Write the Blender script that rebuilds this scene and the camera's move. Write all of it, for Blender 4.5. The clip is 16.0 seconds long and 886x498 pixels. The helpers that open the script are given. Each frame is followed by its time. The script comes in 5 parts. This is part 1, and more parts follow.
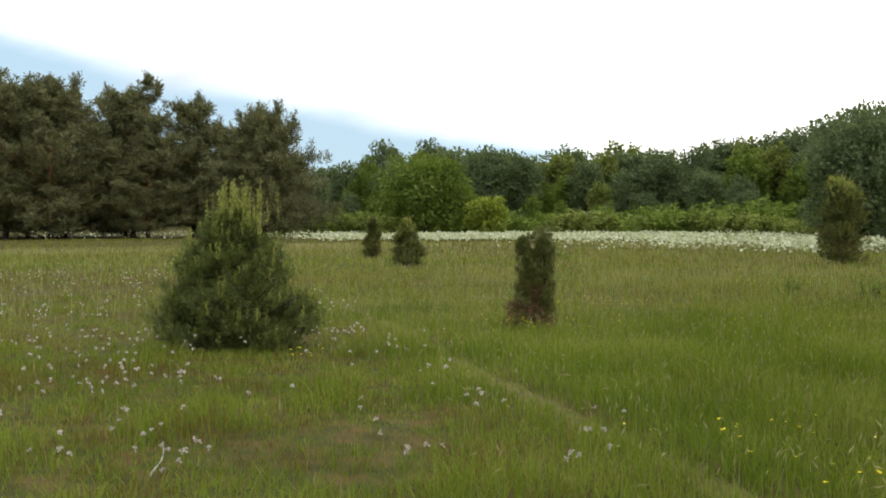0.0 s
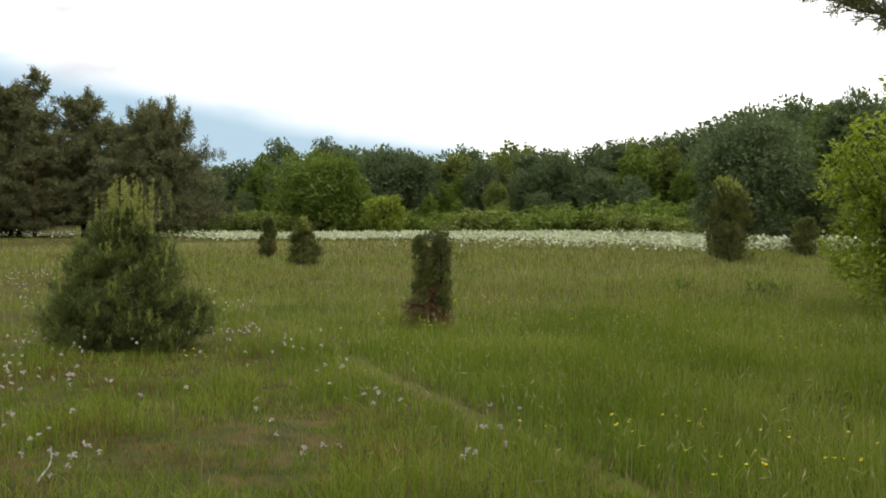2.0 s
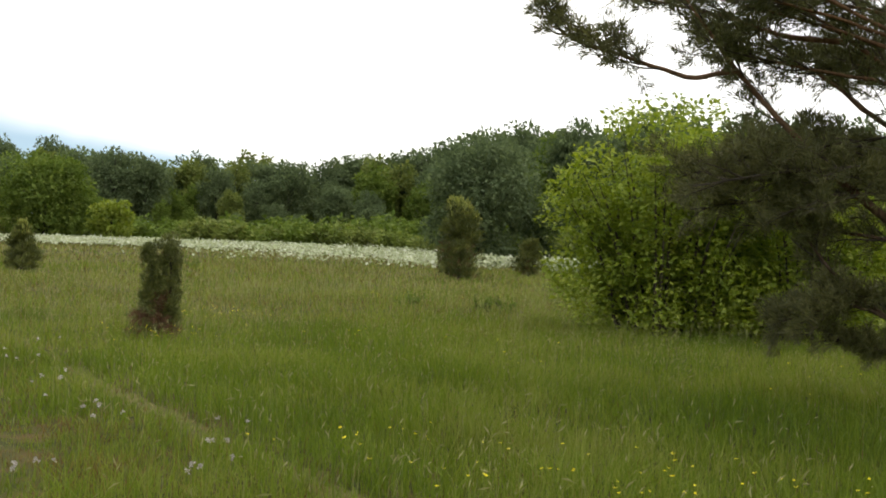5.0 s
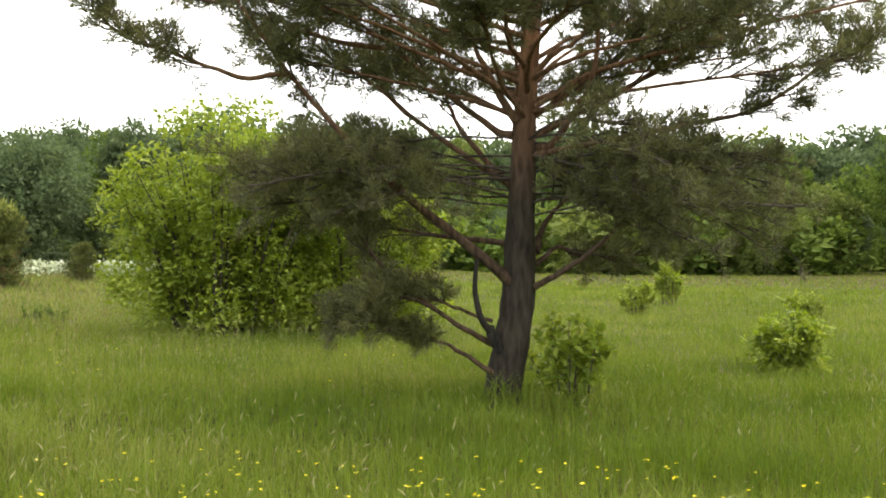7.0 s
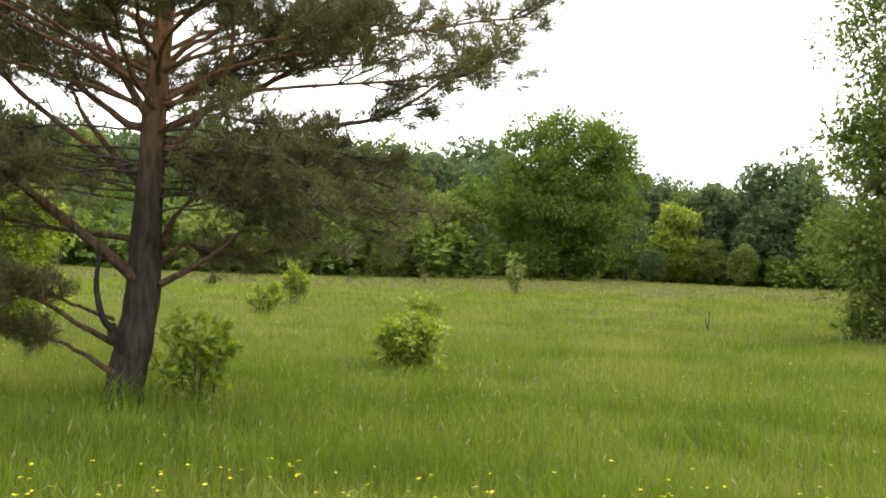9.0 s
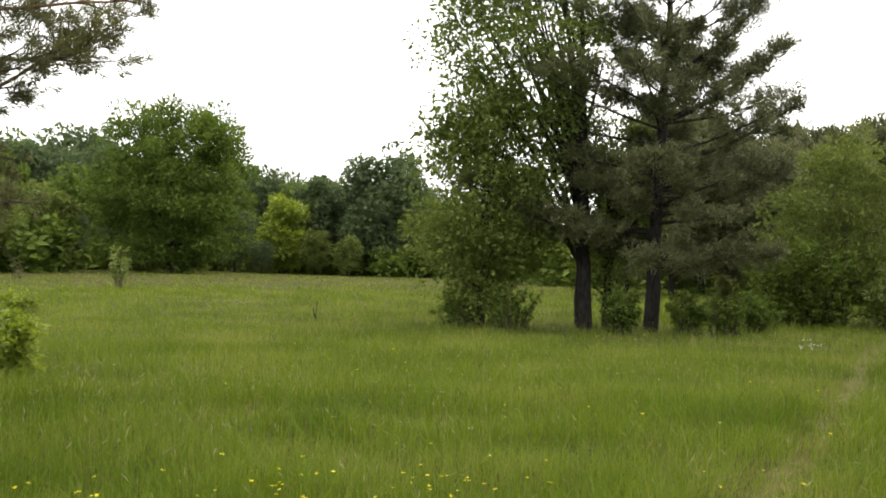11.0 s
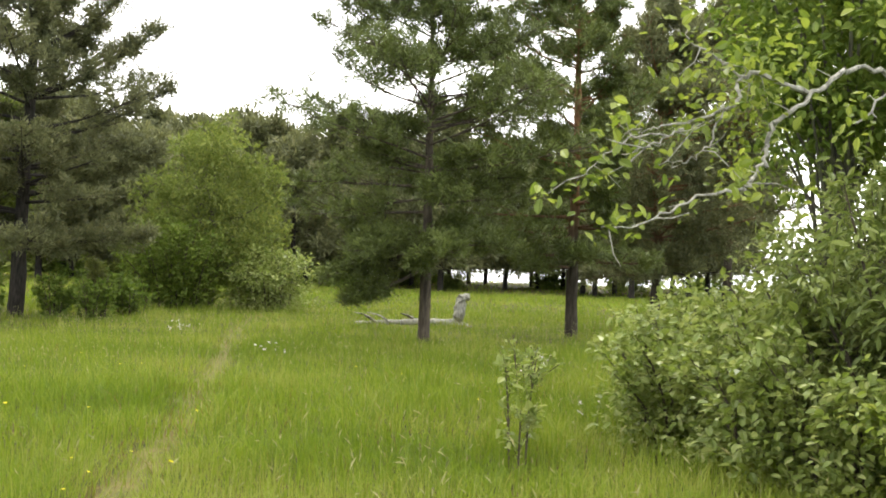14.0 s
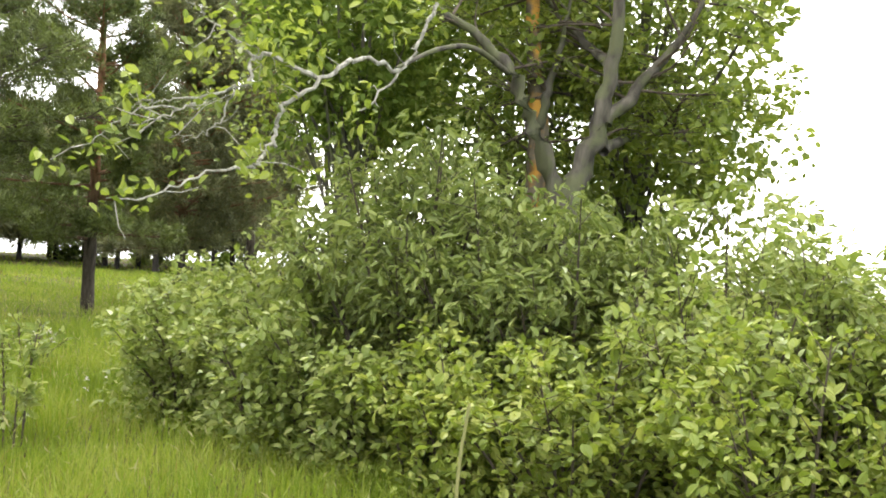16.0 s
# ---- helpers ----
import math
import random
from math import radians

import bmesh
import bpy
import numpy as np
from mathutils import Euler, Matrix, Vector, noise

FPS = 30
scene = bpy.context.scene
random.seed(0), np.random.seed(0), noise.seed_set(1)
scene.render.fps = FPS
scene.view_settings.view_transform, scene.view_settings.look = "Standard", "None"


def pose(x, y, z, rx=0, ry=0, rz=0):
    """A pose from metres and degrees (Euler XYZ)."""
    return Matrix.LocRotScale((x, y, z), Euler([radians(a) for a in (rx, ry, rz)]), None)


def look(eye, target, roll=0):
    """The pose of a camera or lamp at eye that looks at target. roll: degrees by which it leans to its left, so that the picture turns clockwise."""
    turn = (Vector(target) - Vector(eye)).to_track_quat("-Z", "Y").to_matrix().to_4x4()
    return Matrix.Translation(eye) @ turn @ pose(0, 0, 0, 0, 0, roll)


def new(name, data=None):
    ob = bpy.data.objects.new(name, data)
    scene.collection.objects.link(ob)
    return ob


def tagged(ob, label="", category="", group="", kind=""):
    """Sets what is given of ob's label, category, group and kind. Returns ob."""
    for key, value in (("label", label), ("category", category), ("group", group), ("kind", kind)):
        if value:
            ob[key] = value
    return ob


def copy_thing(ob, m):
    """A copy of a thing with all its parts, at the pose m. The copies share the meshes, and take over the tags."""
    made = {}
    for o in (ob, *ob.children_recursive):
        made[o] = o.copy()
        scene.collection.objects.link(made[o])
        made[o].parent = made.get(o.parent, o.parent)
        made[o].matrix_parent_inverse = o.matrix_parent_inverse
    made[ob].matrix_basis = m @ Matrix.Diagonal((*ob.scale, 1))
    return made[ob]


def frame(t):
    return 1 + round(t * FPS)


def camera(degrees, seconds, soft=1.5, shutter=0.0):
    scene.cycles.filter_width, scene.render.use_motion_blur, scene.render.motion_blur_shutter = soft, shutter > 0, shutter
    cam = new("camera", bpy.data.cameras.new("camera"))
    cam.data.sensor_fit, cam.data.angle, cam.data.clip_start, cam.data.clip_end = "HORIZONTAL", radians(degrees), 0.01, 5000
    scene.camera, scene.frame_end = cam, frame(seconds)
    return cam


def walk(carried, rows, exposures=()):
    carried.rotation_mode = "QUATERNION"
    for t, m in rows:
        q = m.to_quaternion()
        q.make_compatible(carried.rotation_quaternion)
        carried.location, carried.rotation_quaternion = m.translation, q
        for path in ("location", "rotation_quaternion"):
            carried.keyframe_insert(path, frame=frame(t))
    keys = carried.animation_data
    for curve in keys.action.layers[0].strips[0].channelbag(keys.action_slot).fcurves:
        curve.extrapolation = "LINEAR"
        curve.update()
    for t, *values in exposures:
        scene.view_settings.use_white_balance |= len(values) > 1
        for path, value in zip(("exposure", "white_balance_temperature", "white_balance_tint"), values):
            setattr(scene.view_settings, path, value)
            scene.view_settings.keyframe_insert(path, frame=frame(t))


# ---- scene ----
cam = camera(42.81, 16.0, 1.82)
# seconds and the pose: the camera turns on the spot
ROWS = [
    (0.0, pose(0.000, 0.000, 1.600, 88.65, 0.16, -0.00)),
    (0.5, pose(0.000, 0.000, 1.600, 88.75, 0.54, -1.12)),
    (1.0, pose(0.000, 0.000, 1.600, 88.69, 0.31, -2.41)),
    (1.5, pose(0.000, 0.000, 1.600, 88.62, 0.08, -3.68)),
    (2.0, pose(0.000, 0.000, 1.600, 88.59, 0.13, -5.23)),
    (2.5, pose(0.000, 0.000, 1.600, 88.76, 0.41, -6.76)),
    (3.0, pose(0.000, 0.000, 1.600, 88.90, 0.32, -9.19)),
    (3.5, pose(0.000, 0.000, 1.600, 89.07, 0.08, -11.83)),
    (3.7, pose(0.000, 0.000, 1.600, 89.21, -0.31, -12.87)),
    (5.8, pose(0.000, 0.000, 1.600, 89.66, -1.14, -23.62)),
    (6.0, pose(0.000, 0.000, 1.600, 89.76, -0.65, -25.40)),
    (6.5, pose(0.000, 0.000, 1.600, 89.85, -0.46, -31.95)),
    (7.0, pose(0.000, 0.000, 1.600, 89.94, -0.42, -40.70)),
    (7.5, pose(0.000, 0.000, 1.600, 89.99, -1.27, -48.16)),
    (8.0, pose(0.000, 0.000, 1.600, 90.06, -0.88, -52.81)),
    (8.2, pose(0.000, 0.000, 1.600, 90.15, -1.15, -54.11)),
    (10.3, pose(0.000, 0.000, 1.600, 90.23, -1.52, -70.56)),
    (10.5, pose(0.000, 0.000, 1.600, 90.28, -1.34, -72.85)),
    (11.0, pose(0.000, 0.000, 1.600, 90.42, -1.30, -78.98)),
    (11.5, pose(0.000, 0.000, 1.600, 90.46, -1.20, -82.85)),
    (12.0, pose(0.000, 0.000, 1.600, 90.48, -1.60, -86.85)),
    (12.5, pose(0.000, 0.000, 1.600, 90.59, -2.28, -92.00)),
    (13.0, pose(0.000, 0.000, 1.600, 89.11, -1.82, -100.52)),
    (13.5, pose(0.000, 0.000, 1.600, 90.06, -1.28, -105.42)),
    (14.0, pose(0.000, 0.000, 1.600, 90.36, -1.76, -110.10)),
    (14.5, pose(-0.005, -0.011, 1.601, 90.48, -2.59, -115.82)),
    (15.0, pose(-0.016, -0.025, 1.602, 90.42, -3.66, -122.23)),
    (15.5, pose(-0.041, -0.052, 1.604, 90.45, -3.59, -128.49)),
    (16.0, pose(-0.083, -0.087, 1.607, 90.16, -3.49, -133.71)),
]
EXPOSURES = [(0.0, -0.20), (3.5, -0.48), (6.0, 0.12), (7.0, 0.62), (8.0, 0.94), (10.5, 0.22), (12.0, 0.48), (13.0, 0.86), (14.5, 1.08), (15.5, 1.30), (16.0, 1.34)]
walk(cam, ROWS, EXPOSURES)

EYE = 1.6
# ---------- sky and light ----------
SUN_TURN, SUN_HEIGHT = radians(-112), radians(52)
world = bpy.data.worlds.new("sky")
scene.world = world
world.use_nodes = True
wn, wl = world.node_tree.nodes, world.node_tree.links
wn.clear()
w_out = wn.new("ShaderNodeOutputWorld")
w_bg = wn.new("ShaderNodeBackground")
w_sky = wn.new("ShaderNodeTexSky")
w_sky.sky_type, w_sky.sun_disc = "NISHITA", False
w_sky.sun_elevation, w_sky.sun_rotation = SUN_HEIGHT, -SUN_TURN
w_co = wn.new("ShaderNodeTexCoord")
w_sep = wn.new("ShaderNodeSeparateXYZ")
w_noise = wn.new("ShaderNodeTexNoise")
w_noise.inputs["Scale"].default_value, w_noise.inputs["Detail"].default_value = 4.5, 4.0
w_map = wn.new("ShaderNodeMapping")
w_map.inputs["Scale"].default_value = (1, 1, 3.0)
wl.new(w_co.outputs["Generated"], w_map.inputs[0])
wl.new(w_map.outputs[0], w_noise.inputs["Vector"])
wl.new(w_co.outputs["Generated"], w_sep.inputs[0])


def wmath(op, a, b):
    n = wn.new("ShaderNodeMath")
    n.operation = op
    for k, v in enumerate((a, b)):
        if isinstance(v, (int, float)):
            n.inputs[k].default_value = v
        else:
            wl.new(v, n.inputs[k])
    return n.outputs[0]


# the cloud deck ends in a slanting edge over the pines, with open blue sky under it
w_edge = wmath("SUBTRACT", wmath("ADD", wmath("MULTIPLY", w_sep.outputs[0], -0.21), 0.088), w_sep.outputs[2])
w_edge = wmath("ADD", w_edge, wmath("MULTIPLY", wmath("SUBTRACT", w_noise.outputs["Fac"], 0.5), 0.06))
w_ramp = wn.new("ShaderNodeMapRange")
w_ramp.interpolation_type = "SMOOTHSTEP"
w_ramp.inputs["From Min"].default_value, w_ramp.inputs["From Max"].default_value = -0.016, 0.026
wl.new(w_edge, w_ramp.inputs["Value"])
w_cloud = wn.new("ShaderNodeValToRGB")
w_cloud.color_ramp.elements[0].position, w_cloud.color_ramp.elements[0].color = 0.30, (10.0, 10.0, 10.6, 1)
w_cloud.color_ramp.elements[1].position, w_cloud.color_ramp.elements[1].color = 0.47, (20.0, 19.8, 19.3, 1)
wl.new(w_noise.outputs["Fac"], w_cloud.inputs[0])
w_blue = wn.new("ShaderNodeMix")
w_blue.data_type = "RGBA"
w_blue.inputs[0].default_value = 0.8
w_blue.inputs[7].default_value = (7.2, 9.9, 12.0, 1)
wl.new(w_sky.outputs[0], w_blue.inputs[6])
w_mix = wn.new("ShaderNodeMix")
w_mix.data_type = "RGBA"
wl.new(w_ramp.outputs[0], w_mix.inputs[0])
wl.new(w_cloud.outputs[0], w_mix.inputs[6])
wl.new(w_blue.outputs[2], w_mix.inputs[7])
wl.new(w_mix.outputs[2], w_bg.inputs[0])
w_bg.inputs[1].default_value = 0.1
wl.new(w_bg.outputs[0], w_out.inputs[0])

sun = new("sun", bpy.data.lights.new("sun", "SUN"))
sun.data.energy, sun.data.angle, sun.data.color = 1.5, radians(14), (1.0, 0.96, 0.9)
sun.matrix_world = look((0, 0, 60), (60 * math.sin(SUN_TURN), -60 * math.cos(SUN_TURN), 60 - 70 * math.tan(SUN_HEIGHT)))


# ---------- materials ----------
def material(name):
    m = bpy.data.materials.new(name)
    m.use_nodes = True
    nt = m.node_tree
    return m, nt.nodes, nt.links, nt.nodes["Principled BSDF"], nt.nodes["Material Output"]


def ramp(nodes, stops):
    r = nodes.new("ShaderNodeValToRGB")
    els = r.color_ramp.elements
    while len(els) < len(stops):
        els.new(0.5)
    for e, (p, c) in zip(els, stops):
        e.position, e.color = p, (*c, 1)
    return r


def leaf_material(name, stops, clear=0.35, gloss=0.45, scale=0.5, spread=0.5, shine=0.3):
    """Leaves, needles or blades: colour varies from leaf to leaf and in drifts over the plant; light passes through."""
    m, n, l, bsdf, out = material(name)
    geo = n.new("ShaderNodeNewGeometry")
    no = n.new("ShaderNodeTexNoise")
    no.inputs["Scale"].default_value, no.inputs["Detail"].default_value = scale, 3.0
    l.new(geo.outputs["Position"], no.inputs["Vector"])
    mix = n.new("ShaderNodeMix")
    mix.inputs[0].default_value = spread
    l.new(geo.outputs["Random Per Island"], mix.inputs[3])
    l.new(no.outputs["Fac"], mix.inputs[2])
    r = ramp(n, stops)
    l.new(mix.outputs[0], r.inputs[0])
    l.new(r.outputs[0], bsdf.inputs["Base Color"])
    bsdf.inputs["Roughness"].default_value = gloss
    bsdf.inputs["Specular IOR Level"].default_value = shine
    tr = n.new("ShaderNodeBsdfTranslucent")
    hue = n.new("ShaderNodeHueSaturation")
    hue.inputs["Value"].default_value, hue.inputs["Saturation"].default_value = 1.25, 1.1
    l.new(r.outputs[0], hue.inputs["Color"])
    l.new(hue.outputs[0], tr.inputs[0])
    ms = n.new("ShaderNodeMixShader")
    ms.inputs[0].default_value = clear
    l.new(bsdf.outputs[0], ms.inputs[1])
    l.new(tr.outputs[0], ms.inputs[2])
    l.new(ms.outputs[0], out.inputs[0])
    return m


def bark_material(name, low, high=None, z0=1.0, z1=3.0, scale=9.0, patch=None, cover=0.44):
    """Furrowed bark; an upper colour may take over with height, as on a pine, and lichen may sit on it in patches."""
    m, n, l, bsdf, out = material(name)
    co = n.new("ShaderNodeTexCoord")
    mp = n.new("ShaderNodeMapping")
    mp.inputs["Scale"].default_value = (1, 1, 0.25)
    l.new(co.outputs["Object"], mp.inputs[0])
    no = n.new("ShaderNodeTexNoise")
    no.inputs["Scale"].default_value, no.inputs["Detail"].default_value = scale * 2, 6.0
    l.new(mp.outputs[0], no.inputs["Vector"])
    dark, light = tuple(c * 0.45 for c in low), tuple(min(1, c * 1.5) for c in low)
    r = ramp(n, [(0.3, dark), (0.7, light)])
    l.new(no.outputs["Fac"], r.inputs[0])
    col = r.outputs[0]
    if high:
        r2 = ramp(n, [(0.3, tuple(c * 0.6 for c in high)), (0.7, tuple(min(1, c * 1.3) for c in high))])
        l.new(no.outputs["Fac"], r2.inputs[0])
        sep = n.new("ShaderNodeSeparateXYZ")
        l.new(co.outputs["Object"], sep.inputs[0])
        mr = n.new("ShaderNodeMapRange")
        mr.inputs["From Min"].default_value, mr.inputs["From Max"].default_value = z0, z1
        l.new(sep.outputs[2], mr.inputs["Value"])
        mx = n.new("ShaderNodeMix")
        mx.data_type = "RGBA"
        l.new(mr.outputs[0], mx.inputs[0])
        l.new(col, mx.inputs[6])
        l.new(r2.outputs[0], mx.inputs[7])
        col = mx.outputs[2]
    if patch:
        no2 = n.new("ShaderNodeTexNoise")
        no2.inputs["Scale"].default_value, no2.inputs["Detail"].default_value = 5.0, 4.0
        l.new(co.outputs["Object"], no2.inputs["Vector"])
        r3 = ramp(n, [(cover, (0, 0, 0)), (cover + 0.14, (1, 1, 1))])
        l.new(no2.outputs["Fac"], r3.inputs[0])
        mx = n.new("ShaderNodeMix")
        mx.data_type = "RGBA"
        l.new(r3.outputs[0], mx.inputs[0])
        l.new(col, mx.inputs[6])
        mx.inputs[7].default_value = (*patch, 1)
        col = mx.outputs[2]
    l.new(col, bsdf.inputs["Base Color"])
    bsdf.inputs["Roughness"].default_value = 0.9
    bsdf.inputs["Specular IOR Level"].default_value = 0.15
    bp = n.new("ShaderNodeBump")
    bp.inputs["Strength"].default_value, bp.inputs["Distance"].default_value = 0.7, 0.03
    l.new(no.outputs["Fac"], bp.inputs["Height"])
    l.new(bp.outputs[0], bsdf.inputs["Normal"])
    return m


def plain_material(name, stops, scale=3.0, rough=0.85, bump=0.3):
    m, n, l, bsdf, out = material(name)
    geo = n.new("ShaderNodeNewGeometry")
    a = n.new("ShaderNodeTexNoise")
    a.inputs["Scale"].default_value, a.inputs["Detail"].default_value = scale, 8.0
    l.new(geo.outputs["Position"], a.inputs["Vector"])
    r = ramp(n, stops)
    l.new(a.outputs["Fac"], r.inputs[0])
    l.new(r.outputs[0], bsdf.inputs["Base Color"])
    bsdf.inputs["Roughness"].default_value = rough
    bsdf.inputs["Specular IOR Level"].default_value = 0.06
    bp = n.new("ShaderNodeBump")
    bp.inputs["Strength"].default_value, bp.inputs["Distance"].default_value = bump, 0.05
    l.new(a.outputs["Fac"], bp.inputs["Height"])
    l.new(bp.outputs[0], bsdf.inputs["Normal"])
    return m


M_GROUND = plain_material("meadow_soil", [(0.34, (0.030, 0.036, 0.008)), (0.5, (0.055, 0.055, 0.014)), (0.66, (0.090, 0.062, 0.024))], 3.5)
M_PATH = plain_material("trodden_grass", [(0.3, (0.062, 0.068, 0.016)), (0.55, (0.100, 0.090, 0.028)), (0.75, (0.138, 0.110, 0.042))], 4.0)
M_GRASS = leaf_material("grass_blades", [(0.33, (0.084, 0.128, 0.016)), (0.45, (0.122, 0.174, 0.020)), (0.56, (0.168, 0.216, 0.030)), (0.68, (0.235, 0.25, 0.062))], 0.4, 0.6, 0.42, 0.25, 0.12)
M_STRAW = leaf_material("dry_grass", [(0.2, (0.081, 0.056, 0.018)), (0.5, (0.132, 0.092, 0.030)), (0.8, (0.216, 0.152, 0.055))], 0.3, 0.9, 0.6, 0.5, 0.05)
M_SEED = leaf_material("grass_seed_heads", [(0.2, (0.19, 0.20, 0.07)), (0.8, (0.31, 0.29, 0.13))], 0.3, 0.7, 1.0)
M_CLOCK = leaf_material("seed_fluff", [(0.2, (0.34, 0.31, 0.28)), (0.8, (0.56, 0.51, 0.48))], 0.4, 0.8, 2.0)
M_YELLOW = leaf_material("yellow_petals", [(0.2, (0.70, 0.58, 0.01)), (0.8, (0.85, 0.75, 0.03))], 0.3, 0.4, 2.0)
M_WHITE = leaf_material("white_umbels", [(0.1, (0.242, 0.302, 0.121)), (0.5, (0.418, 0.454, 0.275)), (0.95, (0.682, 0.691, 0.572))], 0.3, 0.7, 0.3)
M_NEEDLE = leaf_material("pine_needles", [(0.15, (0.044, 0.058, 0.015)), (0.5, (0.089, 0.112, 0.026)), (0.85, (0.163, 0.194, 0.046))], 0.2, 0.5, 0.9)
M_NEEDLE_OLD = leaf_material("weathered_pine_needles", [(0.15, (0.060, 0.062, 0.022)), (0.5, (0.114, 0.116, 0.041)), (0.85, (0.194, 0.185, 0.067))], 0.35, 0.5, 0.9)
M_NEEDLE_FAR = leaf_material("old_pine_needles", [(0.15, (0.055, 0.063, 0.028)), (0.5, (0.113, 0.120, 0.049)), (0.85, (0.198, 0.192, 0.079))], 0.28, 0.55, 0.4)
M_CANDLE = leaf_material("young_shoots", [(0.2, (0.16, 0.19, 0.035)), (0.8, (0.30, 0.31, 0.08))], 0.25, 0.5, 1.2)
M_JUNIPER = leaf_material("juniper_needles", [(0.15, (0.048, 0.060, 0.016)), (0.5, (0.101, 0.117, 0.028)), (0.9, (0.218, 0.213, 0.052))], 0.18, 0.55, 2.0)
M_BROWN = leaf_material("withered_needles", [(0.2, (0.09, 0.045, 0.02)), (0.8, (0.19, 0.11, 0.06))], 0.15, 0.7, 3.0)
M_LEAF = leaf_material("woodland_leaves", [(0.15, (0.063, 0.101, 0.018)), (0.5, (0.113, 0.159, 0.030)), (0.85, (0.184, 0.230, 0.048))], 0.35, 0.7, 0.25, shine=0.1)
# distance haze over the far wood is mixed into this paler, bluer leaf colour
M_LEAF_HAZED = leaf_material("hazy_woodland_leaves", [(0.15, (0.062, 0.090, 0.040)), (0.5, (0.105, 0.137, 0.064)), (0.85, (0.158, 0.197, 0.077))], 0.35, 0.7, 0.2, shine=0.1)
M_LEAF_ALDER = leaf_material("alder_leaves", [(0.15, (0.075, 0.103, 0.023)), (0.5, (0.137, 0.175, 0.039)), (0.85, (0.222, 0.261, 0.060))], 0.38, 0.6, 0.5, shine=0.15)
M_LEAF_LIME = leaf_material("lime_green_leaves", [(0.15, (0.12, 0.165, 0.022)), (0.5, (0.205, 0.255, 0.035)), (0.85, (0.31, 0.34, 0.06))], 0.42, 0.5, 0.8)
M_LEAF_HAZEL = leaf_material("hazel_leaves", [(0.15, (0.113, 0.166, 0.019)), (0.5, (0.222, 0.282, 0.034)), (0.85, (0.345, 0.384, 0.060))], 0.42, 0.5, 0.8)
M_LEAF_GREY = leaf_material("grey_green_leaves", [(0.15, (0.087, 0.116, 0.026)), (0.5, (0.145, 0.176, 0.044)), (0.85, (0.226, 0.252, 0.066))], 0.35, 0.6, 0.4, shine=0.12)
M_LEAF_SALLOW = leaf_material("sallow_leaves", [(0.1, (0.094, 0.130, 0.024)), (0.5, (0.187, 0.232, 0.054)), (0.88, (0.322, 0.345, 0.128))], 0.4, 0.42, 1.0, 0.6)
M_LEAF_BRIGHT = leaf_material("bright_sallow_leaves", [(0.1, (0.099, 0.140, 0.023)), (0.5, (0.192, 0.240, 0.043)), (0.88, (0.312, 0.330, 0.089))], 0.42, 0.42, 1.0, 0.6)
M_LEAF_ELDER = leaf_material("elder_leaves", [(0.15, (0.084, 0.113, 0.026)), (0.5, (0.155, 0.193, 0.048)), (0.9, (0.263, 0.294, 0.094))], 0.35, 0.42, 1.0)
M_LEAF_ASPEN = leaf_material("aspen_leaves", [(0.15, (0.088, 0.125, 0.022)), (0.5, (0.161, 0.205, 0.038)), (0.9, (0.291, 0.325, 0.074))], 0.45, 0.42, 0.9, 0.55)
M_PINE_BARK = bark_material("pine_bark", (0.047, 0.038, 0.028), (0.20, 0.105, 0.052), 2.0, 3.4)
M_PINE_LIMB = bark_material("pine_limb_bark", (0.085, 0.056, 0.036), (0.19, 0.105, 0.052), 1.5, 4.0, 12)
M_DARK_BARK = bark_material("dark_bark", (0.036, 0.031, 0.026))
M_GREY_BARK = bark_material("grey_bark", (0.078, 0.070, 0.056), None, 0, 1, 8, (0.088, 0.092, 0.05))
M_LICHEN_BARK = bark_material("lichen_bark", (0.105, 0.088, 0.062), None, 0, 1, 8, (0.36, 0.19, 0.035), 0.48)
M_DEAD = bark_material("bleached_wood", (0.25, 0.24, 0.20), None, 0, 1, 14)
M_TWIG = bark_material("twig_bark", (0.075, 0.060, 0.045))


# ---------- mesh building ----------
class Geo:
    """Gathers vertices and faces of equal corner count."""

    def __init__(self):
        self.v, self.f, self.n = [], {3: [], 4: []}, 0

    def add(self, v, f):
        v, f = np.asarray(v, float), np.asarray(f, int)
        self.v.append(v)
        self.f[f.shape[1]].append(f + self.n)
        self.n += len(v)
        return self

    def mesh(self, name, smooth=False):
        v = np.concatenate(self.v)
        fs = [np.concatenate(self.f[k]) for k in (3, 4) if self.f[k]]
        me = bpy.data.meshes.new(name)
        loops = np.concatenate([f.ravel() for f in fs])
        count = np.concatenate([np.full(len(f), f.shape[1]) for f in fs])
        me.vertices.add(len(v))
        me.vertices.foreach_set("co", v.astype(np.float32).ravel())
        me.loops.add(len(loops))
        me.loops.foreach_set("vertex_index", loops.astype(np.int32))
        me.polygons.add(len(count))
        me.polygons.foreach_set("loop_start", np.concatenate([[0], np.cumsum(count)[:-1]]).astype(np.int32))
        me.polygons.foreach_set("use_smooth", np.full(len(count), smooth))
        me.update(calc_edges=True)
        me.validate()
        return me


def part(name, geo, mat, parent=None, label="", smooth=False):
    me = geo.mesh(name, smooth)
    me.materials.append(mat)
    ob = new(name, me)
    if parent is not None:
        ob.parent = parent
    if label:
        ob["label"] = label
    if name in ("branchwork", "twig_spray", "stemwork", "young_shoots", "new_growth", "leaf_cluster"):
        ob["kind"] = "stuff"
    return ob


def thing(name, at, label, category, group="", kind=""):
    ob = new(name)
    ob.location = at
    return tagged(ob, label, category, group, kind)


def unit(a):
    return a / np.maximum(np.linalg.norm(a, axis=-1, keepdims=True), 1e-9)


